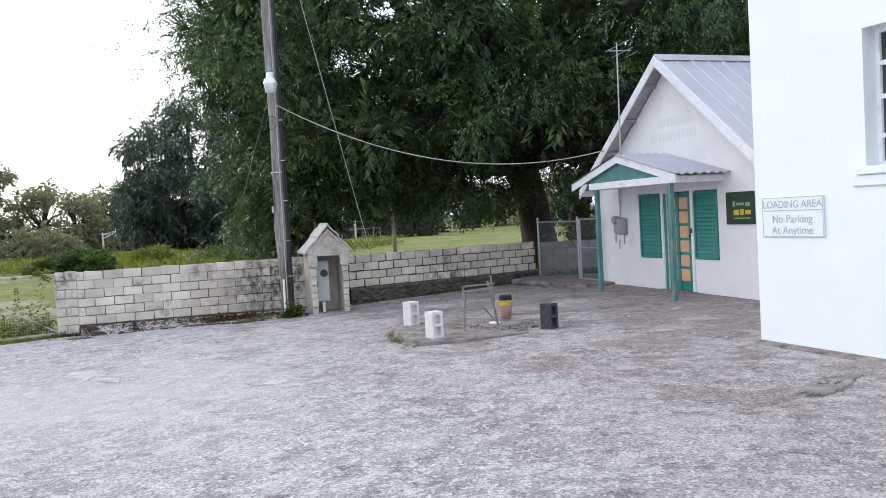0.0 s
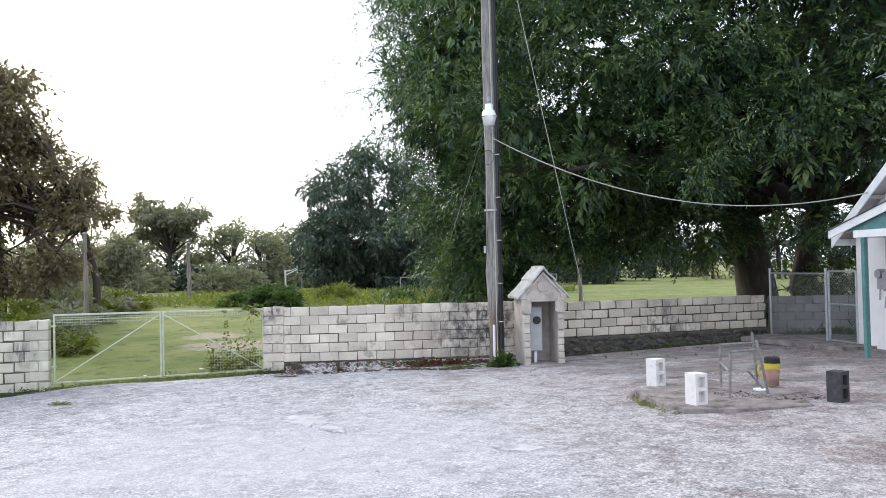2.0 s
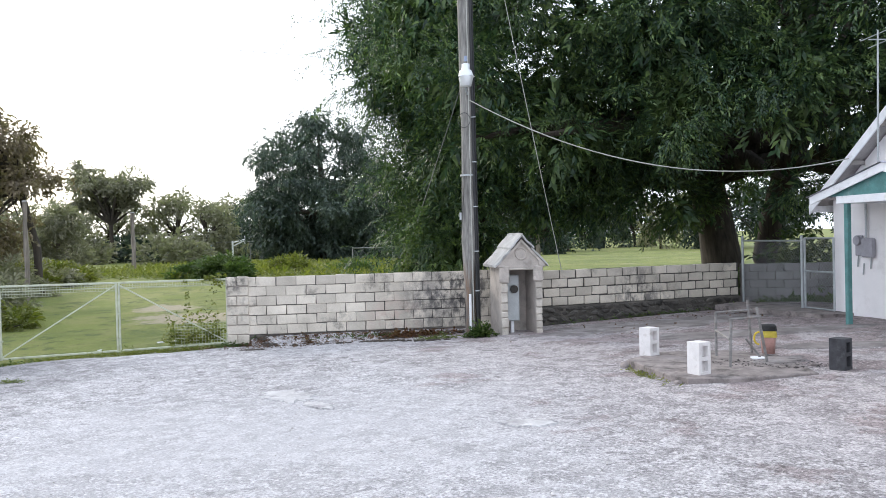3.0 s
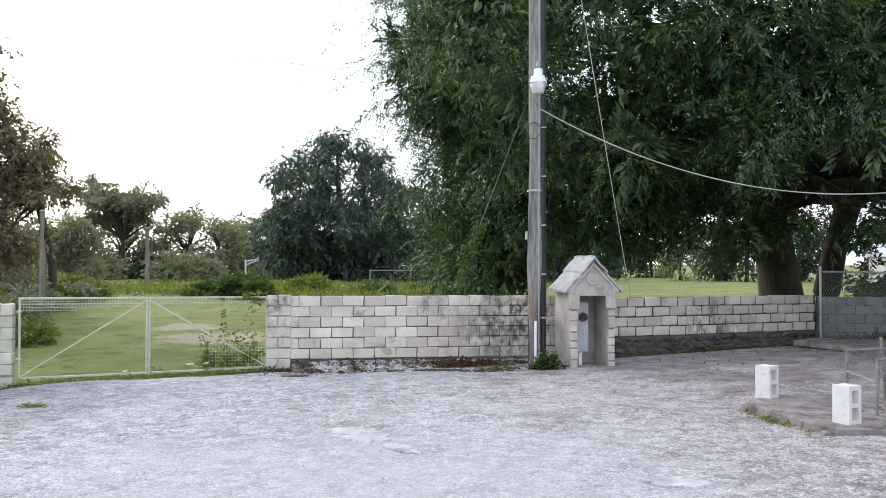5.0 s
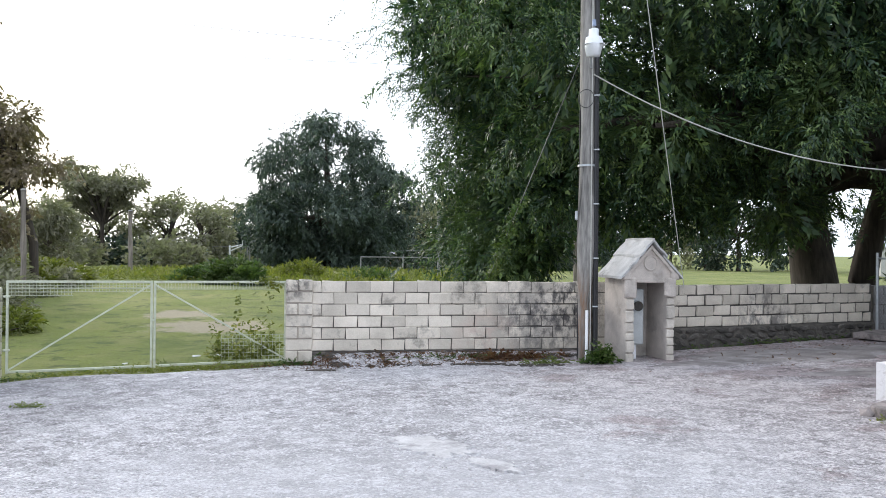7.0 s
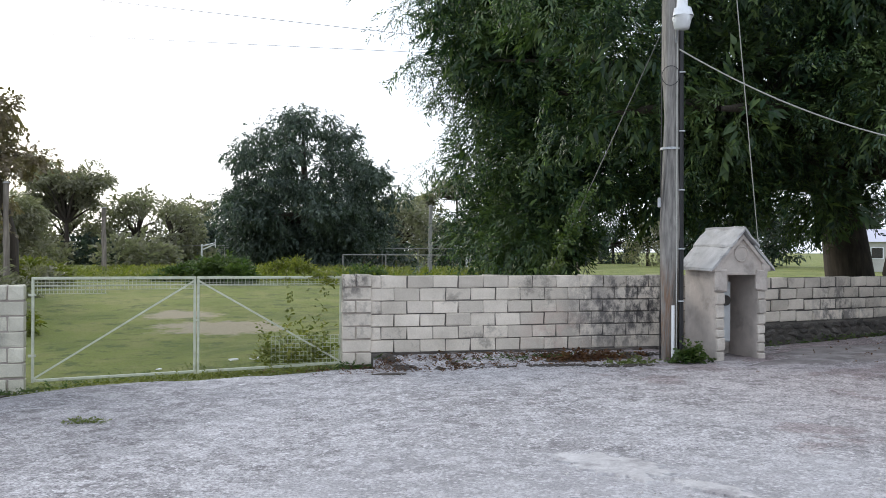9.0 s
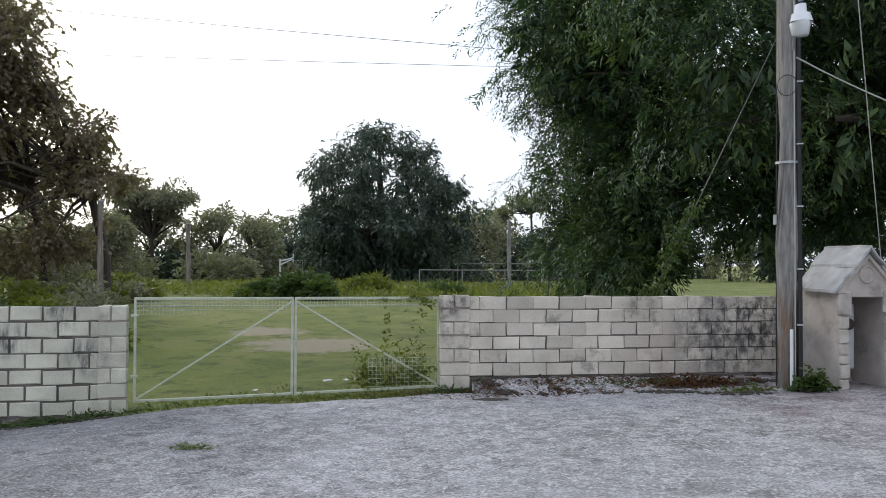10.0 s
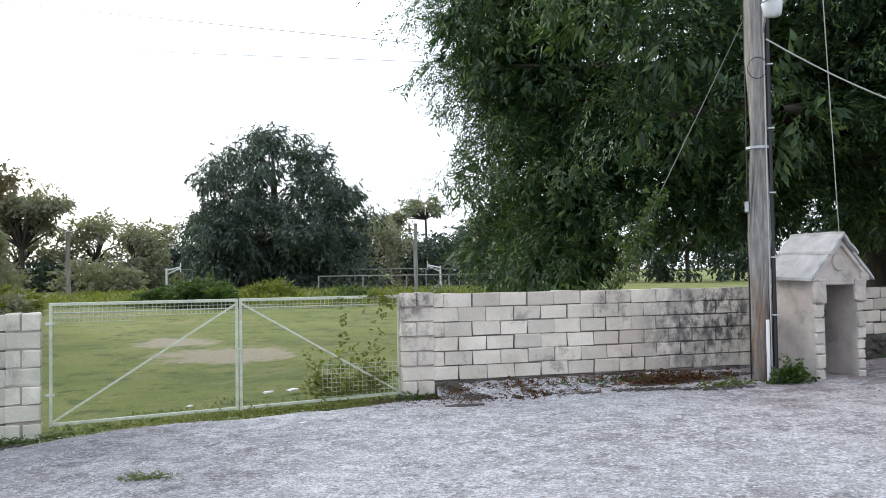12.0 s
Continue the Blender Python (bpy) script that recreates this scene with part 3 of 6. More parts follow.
def block_wall(name, a, b, top, courses, label, rng, foot=0.5, foot_out=0.03, shift=0.0, mortar=None, full=FULL, half=HALF, course=COURSE):
    """A block wall whose yard face runs from a to b (yard on the right hand), level at the top."""
    a, b = Vector(a), Vector(b)
    d = (b - a).normalized()
    ang = math.atan2(d.y, d.x)
    base = Matrix.Translation((a.x, a.y, 0)) @ Matrix.Rotation(ang, 4, "Z")
    length = (b - a).length
    z0 = top - courses * course
    core = boxed((0, 0.018, z0), (length, THICK - 0.018, top - 0.012))
    w = part(name, core, mortar or MORTAR, None)
    w.matrix_world = base
    tagged(w, label, "wall", kind="structure")
    fb = bmesh.new()
    steps = max(2, int(length / 0.25))
    prev = None
    for i in range(steps + 1):
        x = length * i / steps
        g = gz((base @ Vector((x, 0, 0))).x) - 0.25
        j = foot_out + 0.025 * noise.noise((x * 3, top, 1))
        jt = 0.015 * noise.noise((x * 4, top, 5))
        ring = [fb.verts.new(p) for p in ((x, -j - .03, g), (x, -j, z0 - 0.03 + jt), (x, 0.02, z0), (x, THICK, z0), (x, THICK + .03, g))]
        if prev:
            for k in range(4):
                fb.faces.new((prev[k], ring[k], ring[k + 1], prev[k + 1]))
        prev = ring
    part("footing", fb, FOOTING, w, "rough dark mossy concrete footing")
    for c in range(courses):
        z = z0 + (c + 0.5) * course
        x = -(BLOCK_LEN / 2 if (c + courses) % 2 else 0) + shift
        while x < length - 0.05:
            x1 = min(x + BLOCK_LEN, length)
            x0 = max(x, 0)
            span = x1 - x0
            if span > 0.07:
                me = full[rng.randrange(4)] if span > BLOCK_LEN * 0.75 else half[rng.randrange(2)]
                ref = BLOCK_LEN if span > BLOCK_LEN * 0.75 else BLOCK_LEN / 2
                o = new("block", me)
                o.parent = w
                o.matrix_local = (Matrix.Translation(((x0 + x1) / 2, THICK / 2 + rng.uniform(-.009, .009), z + rng.uniform(-.005, .005)))
                                  @ Matrix.Rotation(rng.uniform(-.009, .009), 4, "Y") @ Matrix.Diagonal((span / ref, 1, course / COURSE, 1)))
            x += BLOCK_LEN
    return w


def pier(at, ang, width, depth, top, courses, label, rng, full=FULL, half=HALF, course=COURSE):
    base = Matrix.Translation((at[0], at[1], 0)) @ Matrix.Rotation(ang, 4, "Z")
    z0 = top - courses * course
    w = part("pier", boxed((0.02, 0.02, z0 - 0.35), (width - 0.02, depth - 0.02, top - 0.012)), PIER_MORTAR)
    w.matrix_world = base
    tagged(w, label, "pier", kind="structure")
    part("footing", boxed((-0.02, -0.03, z0 - 0.4), (width + 0.02, depth, z0), 0.02), FOOTING, w)
    for c in range(courses):
        z = z0 + (c + .5) * course
        cuts = [0, width] if c % 2 else [0, width * 0.45, width]
        for x0, x1 in zip(cuts, cuts[1:]):
            ref = full[rng.randrange(4)] if x1 - x0 > 0.3 else half[rng.randrange(2)]
            rl = BLOCK_LEN if x1 - x0 > 0.3 else BLOCK_LEN / 2
            o = new("block", ref)
            o.parent = w
            o.matrix_local = Matrix.Translation(((x0 + x1) / 2, depth / 2 + rng.uniform(-.004, .004), z)) @ Matrix.Diagonal(((x1 - x0) / rl, depth / THICK, course / COURSE, 1))
    return w


rng_w = random.Random(4)

# ---- trees ----
def dome(rng, n, cx, cy, rx, ry, z0, z1, r0, r1, low=0.15, flat=1.0):
    """Clumps over and inside a dome from z0 to z1."""
    out = []
    for _ in range(n):
        a, t = rng.uniform(0, 2 * math.pi), rng.random()
        e = low + (1 - low) * t
        prof = math.sqrt(max(0.02, 1 - (2 * e - 1) ** 2 * 0.9)) if e > 0.4 else 0.82 + 0.3 * e
        k = 0.55 + 0.45 * math.sqrt(rng.random())
        r = rng.uniform(r0, r1)
        out.append((cx + math.cos(a) * (rx * prof * k - r * .4), cy + math.sin(a) * (ry * prof * k - r * .4), z0 + (z1 - z0) * e, r, r * rng.uniform(.75, 1.1) * flat))
    return out


TAMARIND, BROAD, FINE = tuft_shape(13, 0.46, 0.105, 0.038, 1), tuft_shape(7, 0.55, 0.34, 0.13, 4), tuft_shape(8, 0.6, 0.24, 0.085, 5)
FAR_SPRAY = tuft_shape(5, 0.8, 0.5, 0.28, 2)
MANGO_TUFT = tuft_shape(7, 0.6, 0.29, 0.125, 3)
ROUND = tuft_shape(9, .5, .2, .13, 7)
r1 = random.Random(11)
big = dome(r1, 190, 1.3, -.3, 10.6, 9.2, 2.6, 17.5, 1.0, 2.1, flat=.62)
big += [(-9.3 + r1.uniform(-1.0, 1.0), -2.5 + r1.uniform(-2, 2), r1.uniform(1.0, 3.4), r1.uniform(.7, 1.1), r1.uniform(.7, 1.2)) for _ in range(34)]
big += [(-7.8 + r1.uniform(-2.2, 2.2), -2.5 + r1.uniform(-2, 2), r1.uniform(3.6, 5.8), r1.uniform(.9, 1.4), r1.uniform(.7, 1.2)) for _ in range(34)]
big += [(r1.uniform(-8.5, 10), -7.4 + r1.uniform(-1.4, 1.4), r1.uniform(4.2, 10), r1.uniform(.9, 1.7), r1.uniform(.6, 1.1)) for _ in range(50)]
big += [(-9.6 + r1.uniform(-1.7, 1.9), -2.6 + r1.uniform(-2, 2), r1.uniform(5.6, 13), r1.uniform(1.0, 1.7), r1.uniform(.8, 1.3)) for _ in range(66)]
big += [(r1.uniform(-6.5, -1.4), -3.0 + r1.uniform(-1.5, 1.5), r1.uniform(2.9, 5.3), r1.uniform(.8, 1.3), r1.uniform(.6, 1.0)) for _ in range(30)]
big += [(r1.uniform(2.6, 9), -3.0 + r1.uniform(-2, 1.5), r1.uniform(3.1, 5.6), r1.uniform(.8, 1.3), r1.uniform(.6, 1.0)) for _ in range(22)]
big += [(r1.uniform(-7.5, 9), -4.0 + r1.uniform(-1.5, 1.5), r1.uniform(2.4, 3.3), r1.uniform(.25, .5), r1.uniform(.35, .7)) for _ in range(26)]
big += [(r1.uniform(-2, 10), r1.uniform(2.5, 6), r1.uniform(3.5, 15), r1.uniform(1.2, 2.0), r1.uniform(.9, 1.4)) for _ in range(36)]
big += [(-11.3 + r1.uniform(-.7, .7), -1.0 + r1.uniform(-1, 1), r1.uniform(2.2, 4.8), r1.uniform(.55, .9), r1.uniform(.5, .8)) for _ in range(14)]
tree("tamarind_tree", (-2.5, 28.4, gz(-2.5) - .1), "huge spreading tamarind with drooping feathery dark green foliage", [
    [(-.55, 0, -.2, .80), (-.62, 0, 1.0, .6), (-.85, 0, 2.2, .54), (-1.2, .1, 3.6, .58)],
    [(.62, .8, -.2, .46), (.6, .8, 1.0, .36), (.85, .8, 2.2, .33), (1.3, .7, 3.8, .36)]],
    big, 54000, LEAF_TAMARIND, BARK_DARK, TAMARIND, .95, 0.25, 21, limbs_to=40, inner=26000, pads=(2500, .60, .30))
r2 = random.Random(5)


def profile_crown(rng, n, prof, r0, r1, deep=.6):
    """Clumps filling a crown whose half-width at each height is given by prof."""
    zs, ws = [p[0] for p in prof], [p[1] for p in prof]
    out = []
    while len(out) < n:
        z = rng.uniform(zs[0], zs[-1])
        w = float(np.interp(z, zs, ws))
        if rng.random() > w / max(ws):
            continue
        r, a, k = rng.uniform(r0, r1), rng.uniform(0, 2 * math.pi), deep + (1 - deep) * math.sqrt(rng.random())
        w = max(.1, w - r * .75) * k * (1 + .1 * math.sin(3 * a + z))
        out.append((w * math.cos(a), w * math.sin(a), z, r, r * rng.uniform(.6, .85)))
    return out


mango = profile_crown(r2, 150, [(1.9, 4.4), (3.6, 6.9), (6.0, 8.2), (8.6, 7.9), (10.4, 6.7), (12.2, 5.0), (13.3, 3.0)], .8, 1.5, .38)
mango += [(-2.1 + r2.gauss(0, .7), r2.gauss(0, .7), r2.uniform(12.9, 14.4), r2.uniform(.4, .7), r2.uniform(.4, .6)) for _ in range(9)]
mango += [(r2.uniform(-4.5, 4.5), r2.uniform(-3, 3), r2.uniform(.4, 4.4), r2.uniform(.8, 1.3), r2.uniform(.7, 1.1)) for _ in range(44)]
mango += [(r2.uniform(-5.5, 5.5), r2.uniform(-4, 4), r2.uniform(2.5, 8), r2.uniform(1.0, 1.5), r2.uniform(.8, 1.1)) for _ in range(36)]
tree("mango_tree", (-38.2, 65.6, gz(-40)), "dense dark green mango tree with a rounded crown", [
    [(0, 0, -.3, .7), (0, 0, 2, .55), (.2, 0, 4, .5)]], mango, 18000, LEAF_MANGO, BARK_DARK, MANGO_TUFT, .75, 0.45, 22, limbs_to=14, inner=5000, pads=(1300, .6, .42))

# ---- gate ----
def mesh_wire(bm, m, x0, x1, z0, z1, step, r, keep=lambda x, z: True):
    n = int((x1 - x0) / step)
    for i in range(n + 1):
        x = x0 + i * step
        if keep(x, z0):
            rod(bm, m @ Vector((x, 0, z0)), m @ Vector((x, 0, z1)), r, r, 4)
    for k in range(int((z1 - z0) / step) + 1):
        z = z0 + k * step
        rod(bm, m @ Vector((x0, 0, z)), m @ Vector((x1, 0, z)), r, r, 4)


def yard_gate():
    d = GATE_R - GATE_L
    L, ang = d.length, math.atan2(d.y, d.x)
    t = thing("field_gate", Matrix.Translation((GATE_L.x, GATE_L.y, 0)) @ Matrix.Rotation(ang, 4, "Z"),
              "closed double steel field gate in pale green paint with vines", "gate")
    zl, zr, top = -0.46, -0.35, 1.0
    mid = L * 0.505
    for name, x0, x1, b0, b1 in (("gate_leaf", 0.02, mid - 0.025, zl, zl + 0.05), ("gate_leaf", mid + 0.025, L - 0.03, zl + 0.05, zr)):
        leaf = part(name, bar(bmesh.new(), (x0, 0, top), (x1, 0, top), .04, .04, .006), GATE_PAINT, t)
        part("bottom_rail", bar(bmesh.new(), (x0, 0, b0 + .03), (x1, 0, b1 + .03), .04, .04, .006), GATE_PAINT, leaf)
        for x, b in ((x0, b0), (x1, b1)):
            part("stile", bar(bmesh.new(), (x, 0.003, b), (x, 0.003, top + .02), .038, .038, .006), GATE_PAINT, leaf)
        left = x0 < 0.1
        a, b = ((x0, -.02, b0 + .05), (x1, -.02, top - .04)) if left else ((x0, -.02, top - .04), (x1, -.02, b1 + .05))
        part("brace", bar(bmesh.new(), a, b, .01, .026), GATE_PAINT, leaf)
        part("rail", bar(bmesh.new(), (x0, .01, top - .1), (x1, .01, top - .1), .012, .012), GATE_PAINT, leaf)
        wm = bmesh.new()
        if left:
            mesh_wire(wm, Matrix.Translation((0, .02, 0)), x0, x1, top - .16 - .0, top - .02, .052, .0035)
            mesh_wire(wm, Matrix.Translation((0, .024, 0)), x0, x0 + .95, top - .22, top - .02, .052, .0035)
        else:
            mesh_wire(wm, Matrix.Translation((0, .02, 0)), x0, x1, top - .12, top - .02, .052, .0035)
            mesh_wire(wm, Matrix.Translation((0, .024, 0)), x1 - 1.05, x1, b1 + .04, b1 + .46, .06, .004)
        part("wire_mesh", wm, GATE_PAINT, leaf, "remnant of welded wire mesh")
    for x, z in ((L, .75), (L, 0.0), (0, .75), (0, -.1)):
        part("hinge", boxed((x - .04, -.02, z), (x + .06, .02, z + .035), .006), GATE_PAINT, t)
    part("latch", boxed((mid - .035, -.04, .36), (mid + .035, -.024, .39), .004), GATE_PAINT, t)
    return t, ang


gate, gate_ang = yard_gate()


def leafy_stuff(name, pts, out, mat, shape, size, hang, seed, label, category, kind=""):
    v, f = leaves(np.random.default_rng(seed), np.array(pts, float), np.array(out, float), shape, size, hang)
    return tagged(raw_mesh(name, v, f, mat), label, category, kind=kind)


def along_gate(s, off, z):
    d = (GATE_R - GATE_L).normalized()
    p = GATE_L + d * s + Vector((d.y, -d.x)) * off
    return (p.x, p.y, z)


rv = random.Random(3)
pts = []
for s0 in (4.08, 3.9, 3.55, 3.62):                   # hanging vine strands at the hinge side
    z = 1.02
    while z > -0.25:
        pts.append(along_gate(s0 + rv.gauss(0, .035), .04 + rv.gauss(0, .02), z))
        z -= rv.uniform(.035, .11) * (1.0 if s0 > 4 else 1.6)
pts += [along_gate(4.1 + rv.gauss(0, .13), rv.gauss(0, .06), 1.02 + rv.gauss(0, .05)) for _ in range(38)]
pts += [along_gate(rv.uniform(3.2, 4.2), -rv.uniform(0, .25), -.3 + abs(rv.gauss(0, .2))) for _ in range(12)]
IVY = spray_shape(1, .12, .11, .075, .03)
low = [along_gate(rv.uniform(3.1, 4.2), -rv.uniform(0, .35), -.34 + abs(rv.gauss(0, .22))) for _ in range(430)]
leafy_stuff("gate_weeds", low, [(rv.gauss(0, .6), rv.gauss(0, .6), .8) for _ in low], LEAF_YELLOW, spray_shape(1, .14, .12, .03, .03), .7, .0, 16, "yellow-green weeds growing through the gate mesh", "weed", "stuff")
leafy_stuff("vine", pts, [(rv.gauss(0, .5), -.6, .2) for _ in pts], LEAF_YELLOW, IVY, 0.62, .3, 6, "green vine climbing the gate and its mesh", "vine")


# ---- meter kiosk shaped like a little house ----
def kiosk():
    W, D, E, A = .85, .86, 1.50, 1.99
    t = thing("meter_kiosk", Matrix.Translation((-6.82, 17.0, -.28)) @ Matrix.Rotation(radians(33), 4, "Z"),
              "small gabled cement kiosk housing an electric meter", "kiosk")
    th, o0, o1, oz = .11, .135, .72, 1.37
    for x in (0, W - th):
        part("side_wall", rough(boxed((x, .02, -.06), (x + th, D, E), .012), .006, x * 3, 3), SHRINE_WALL, t)
    part("back_wall", prism(bmesh.new(), [(th, D - th, 0), (W - th, D - th, 0), (W - th, D - th, E), (W / 2, D - th, A - .1), (th, D - th, E)], Vector((0, th - .004, 0))), SHRINE_WALL, t)
    part("gable", prism(bmesh.new(), [(0, 0, oz), (W, 0, oz), (W, 0, E - .02), (W / 2, 0, A - .06), (0, 0, E - .02)], Vector((0, .13, 0))), SHRINE_WALL, t)
    part("lintel_edge", rough(boxed((o0 - .02, -.014, oz - .02), (o1 + .02, .12, oz + .016), .008), .008, 4.4, 3), SHRINE_WALL, t, "chipped cement edge over the opening")
    quoin = surface("pale_kiosk_stone", (.51, .465, .41), .15, (.2, .19, .17), .6, 4, 60, .95, per_object=.12)
    r = random.Random(12)
    for x0, x1 in ((0.004, o0), (o1, W - .004)):
        part("jamb", boxed((x0, .02, -.06), (x1, .13, oz - .002), .004), SHRINE_WALL, t)
        z, k = .03, 0
        while z < 1.0:
            h = r.uniform(.13, .24)
            wx, dx = r.uniform(-.012, .012), (-.008 if x0 < .1 else .0)
            part("quoin_block", rough(boxed((x0 + dx, -.024 + wx, z), (x1 + dx + .004, .03, z + h - .02), .01), .012, k + x0 * 7), quoin, t)
            z, k = z + h, k + 1
        part("capital", rough(boxed((x0 - .045, -.045, z - .005), (x1 + .03, .04, oz + .06), .02), .022, x0 * 9), SHRINE_WALL, t, "crumbling brown cement block")
    part("corbel", rough(boxed((-.07, -.05, E - .10), (.06, .1, E + .02), .015), .02, 2.2), SHRINE_WALL, t)
    part("corbel", rough(boxed((W - .06, -.05, E - .10), (W + .07, .1, E + .02), .015), .02, 5.2), SHRINE_WALL, t)
    part("sill", rough(boxed((-.03, -.07, -.12), (W + .03, D, .03), .015), .014, 8.0), SLAB, t, "stained cement floor slab")
    mz = 1.675
    ring = bmesh.new()
    for i in range(24):
        a, b = 2 * math.pi * i / 24, 2 * math.pi * (i + 1) / 24
        rod(ring, (W / 2 + .115 * math.cos(a), -.008, mz + .115 * math.sin(a)), (W / 2 + .115 * math.cos(b), -.008, mz + .115 * math.sin(b)), .016, .016, 6)
    part("medallion", ring, SHRINE_WALL, t, "raised round medallion")
    part("medallion_disc", rod(bmesh.new(), (W / 2, .002, mz), (W / 2, -.006, mz), .1, .1, 20), SHRINE_WALL, t)
    run, fall = W / 2 + .11, A - E + .07
    for sgn in (-1, 1):
        def P(k, y, up):
            return (W / 2 + sgn * run * k, y, A - fall * k + up)
        for k0, k1, up, front in ((-.03, .46, .035, -.11), (.38, 1.02, -.005, -.07)):
            prof = [P(k0, front, up), P(k1, front, up), P(k1, front, up + .045), P(k0, front, up + .045)]
            part("roof_slab", rough(prism(bmesh.new(), prof, Vector((0, D + .06 - front, 0))), .02, 3 + sgn + k0, 3), SHRINE_ROOF, t, "pale cracked cement roof slab")
        prof = [P(.0, -.05, -.02), P(.86, -.05, -.02), P(.86, -.05, -.085), P(.0, -.05, -.085)]
        part("gable_trim", prism(bmesh.new(), prof, Vector((0, .05, 0))), SHRINE_WALL, t)
    cab = part("meter_cabinet", boxed((.17, .32, .30), (.47, .52, 1.24), .012), surface("grey_cabinet_paint", (.44, .46, .465), .08, (.25, .25, .25), .3, 5, 80, .5), t, "grey metal meter cabinet")
    part("cabinet_door", boxed((.185, .312, .32), (.455, .322, 1.22), .004), surface("grey_cabinet_door_paint", (.47, .49, .495), .08, (.25, .25, .25), .3, 7, 80, .5), cab)
    part("meter", rod(bmesh.new(), (.35, .315, .95), (.35, .26, .95), .085, .08, 20), DARK_METAL, cab, "round dark glass meter")
    part("meter_ring", rod(bmesh.new(), (.35, .313, .95), (.35, .295, .95), .098, .098, 20), GALV, cab)
    part("latch", boxed((.19, .30, .70), (.21, .314, .76), .003), DARK_METAL, cab)
    part("stand", boxed((.29, .36, .03), (.36, .43, .30), .006), WHITE_TRIM, t, "white post under the cabinet")
    return t


kiosk()

# ---- utility pole, lamp and cables ----
BLACK = surface("black_cable", (.02, .02, .022), .2, stain_amount=0, rough=.5)
PALE_CABLE = surface("pale_cable", (.42, .42, .38), .1, stain_amount=.2, rough=.6)
DULL_WIRE = surface("dull_steel_wire", (.15, .15, .14), .1, stain_amount=.2, rough=.6)
POLE_X, POLE_Y = -7.5, 17.1
POLE_Z = gz(POLE_X)


def utility_pole():
    t = thing("utility_pole", Matrix.Translation((POLE_X, POLE_Y, POLE_Z)), "tall weathered grey timber utility pole with conduits", "pole")
    bm = limb(bmesh.new(), [(0, 0, -.3), (.005, 0, 2), (0, 0, 4.5), (-.01, 0, 7), (-.01, 0, 10)], [.165, .155, .145, .135, .12], 16)
    part("shaft", bm, POLE_WOOD, t, smooth=True)
    part("conduit", rod(bmesh.new(), (.05, -.19, -.05), (.05, -.18, .85), .025, .025, 10), surface("white_pvc", (.78, .78, .78), .05, (.5, .45, .4), .3), t, "white plastic conduit")
    for x, y, r, m in ((.16, -.06, .028, BLACK), (.185, .0, .018, BLACK), (.1, -.135, .01, PALE_CABLE), (-.15, .08, .012, BLACK)):
        part("riser_cable", rod(bmesh.new(), (x, y, .0), (x * .85, y * .85, 9.5), r, r, 7), m, t)
    for z in (3.25,):
        bm = bmesh.new()
        for k in range(16):
            a0, a1 = 2 * math.pi * k / 16, 2 * math.pi * (k + 1) / 16
            bar(bm, (.16 * math.cos(a0), .16 * math.sin(a0), z), (.16 * math.cos(a1), .16 * math.sin(a1), z), .006, .035)
        part("band", bm, GALV, t)
    for z in (.9, 1.7, 2.6, 3.5, 4.4):
        part("clip", boxed((.12, -.1, z), (.215, -.04, z + .022), .003), GALV, t)
    bm = bmesh.new()
    for k in range(20):
        a0, a1 = 2 * math.pi * k / 20, 2 * math.pi * (k + 1) / 20
        rod(bm, (.13 * math.cos(a0), -.17, 4.35 + .15 * math.sin(a0)), (.13 * math.cos(a1), -.17, 4.35 + .15 * math.sin(a1)), .006, .006, 5)
    part("cable_loop", bm, BLACK, t)
    part("junction_box", boxed((-.19, -.05, 2.35), (-.14, .05, 2.5), .006), GALV, t)
    return t


def pole_lamp():
    t = thing("pole_lamp", Matrix.Translation((POLE_X + .15, POLE_Y - .2, 4.66)) @ Matrix.Diagonal((.9, .9, .9, 1)), "white dusk-to-dawn lamp bracketed on the timber pole", "lamp")
    white = surface("white_lamp_enamel", (.72, .74, .76), .05, (.45, .45, .43), .3, 6, 80, .4)
    arm = bmesh.new()
    rod(arm, (-.08, .05, -.05), (-.06, -.16, .12), .022, .022, 8)
    rod(arm, (-.06, -.16, .12), (.03, -.3, .44), .022, .022, 8)
    part("arm", arm, GALV, t)
    cap = limb(bmesh.new(), [(.03, -.32, .56), (.03, -.32, .55), (.03, -.32, .42), (.03, -.32, .40), (.03, -.32, .27)], [.02, .085, .09, .13, .165], 16)
    part("housing", cap, white, t, smooth=True)
    glass = limb(bmesh.new(), [(.03, -.32, .27), (.03, -.32, .25), (.03, -.32, .07), (.03, -.32, .06)], [.165, .155, .12, .01], 16)
    part("diffuser", glass, surface("frosted_lamp_glass", (.75, .77, .78), .03, stain_amount=0, rough=.3), t, "ribbed frosted glass diffuser", smooth=True)
    part("photocell", rod(bmesh.new(), (.03, -.32, .61), (.03, -.32, .72), .04, .035, 10), surface("blue_grey_cap", (.25, .3, .42), .1, stain_amount=0, rough=.5), t)
    return t


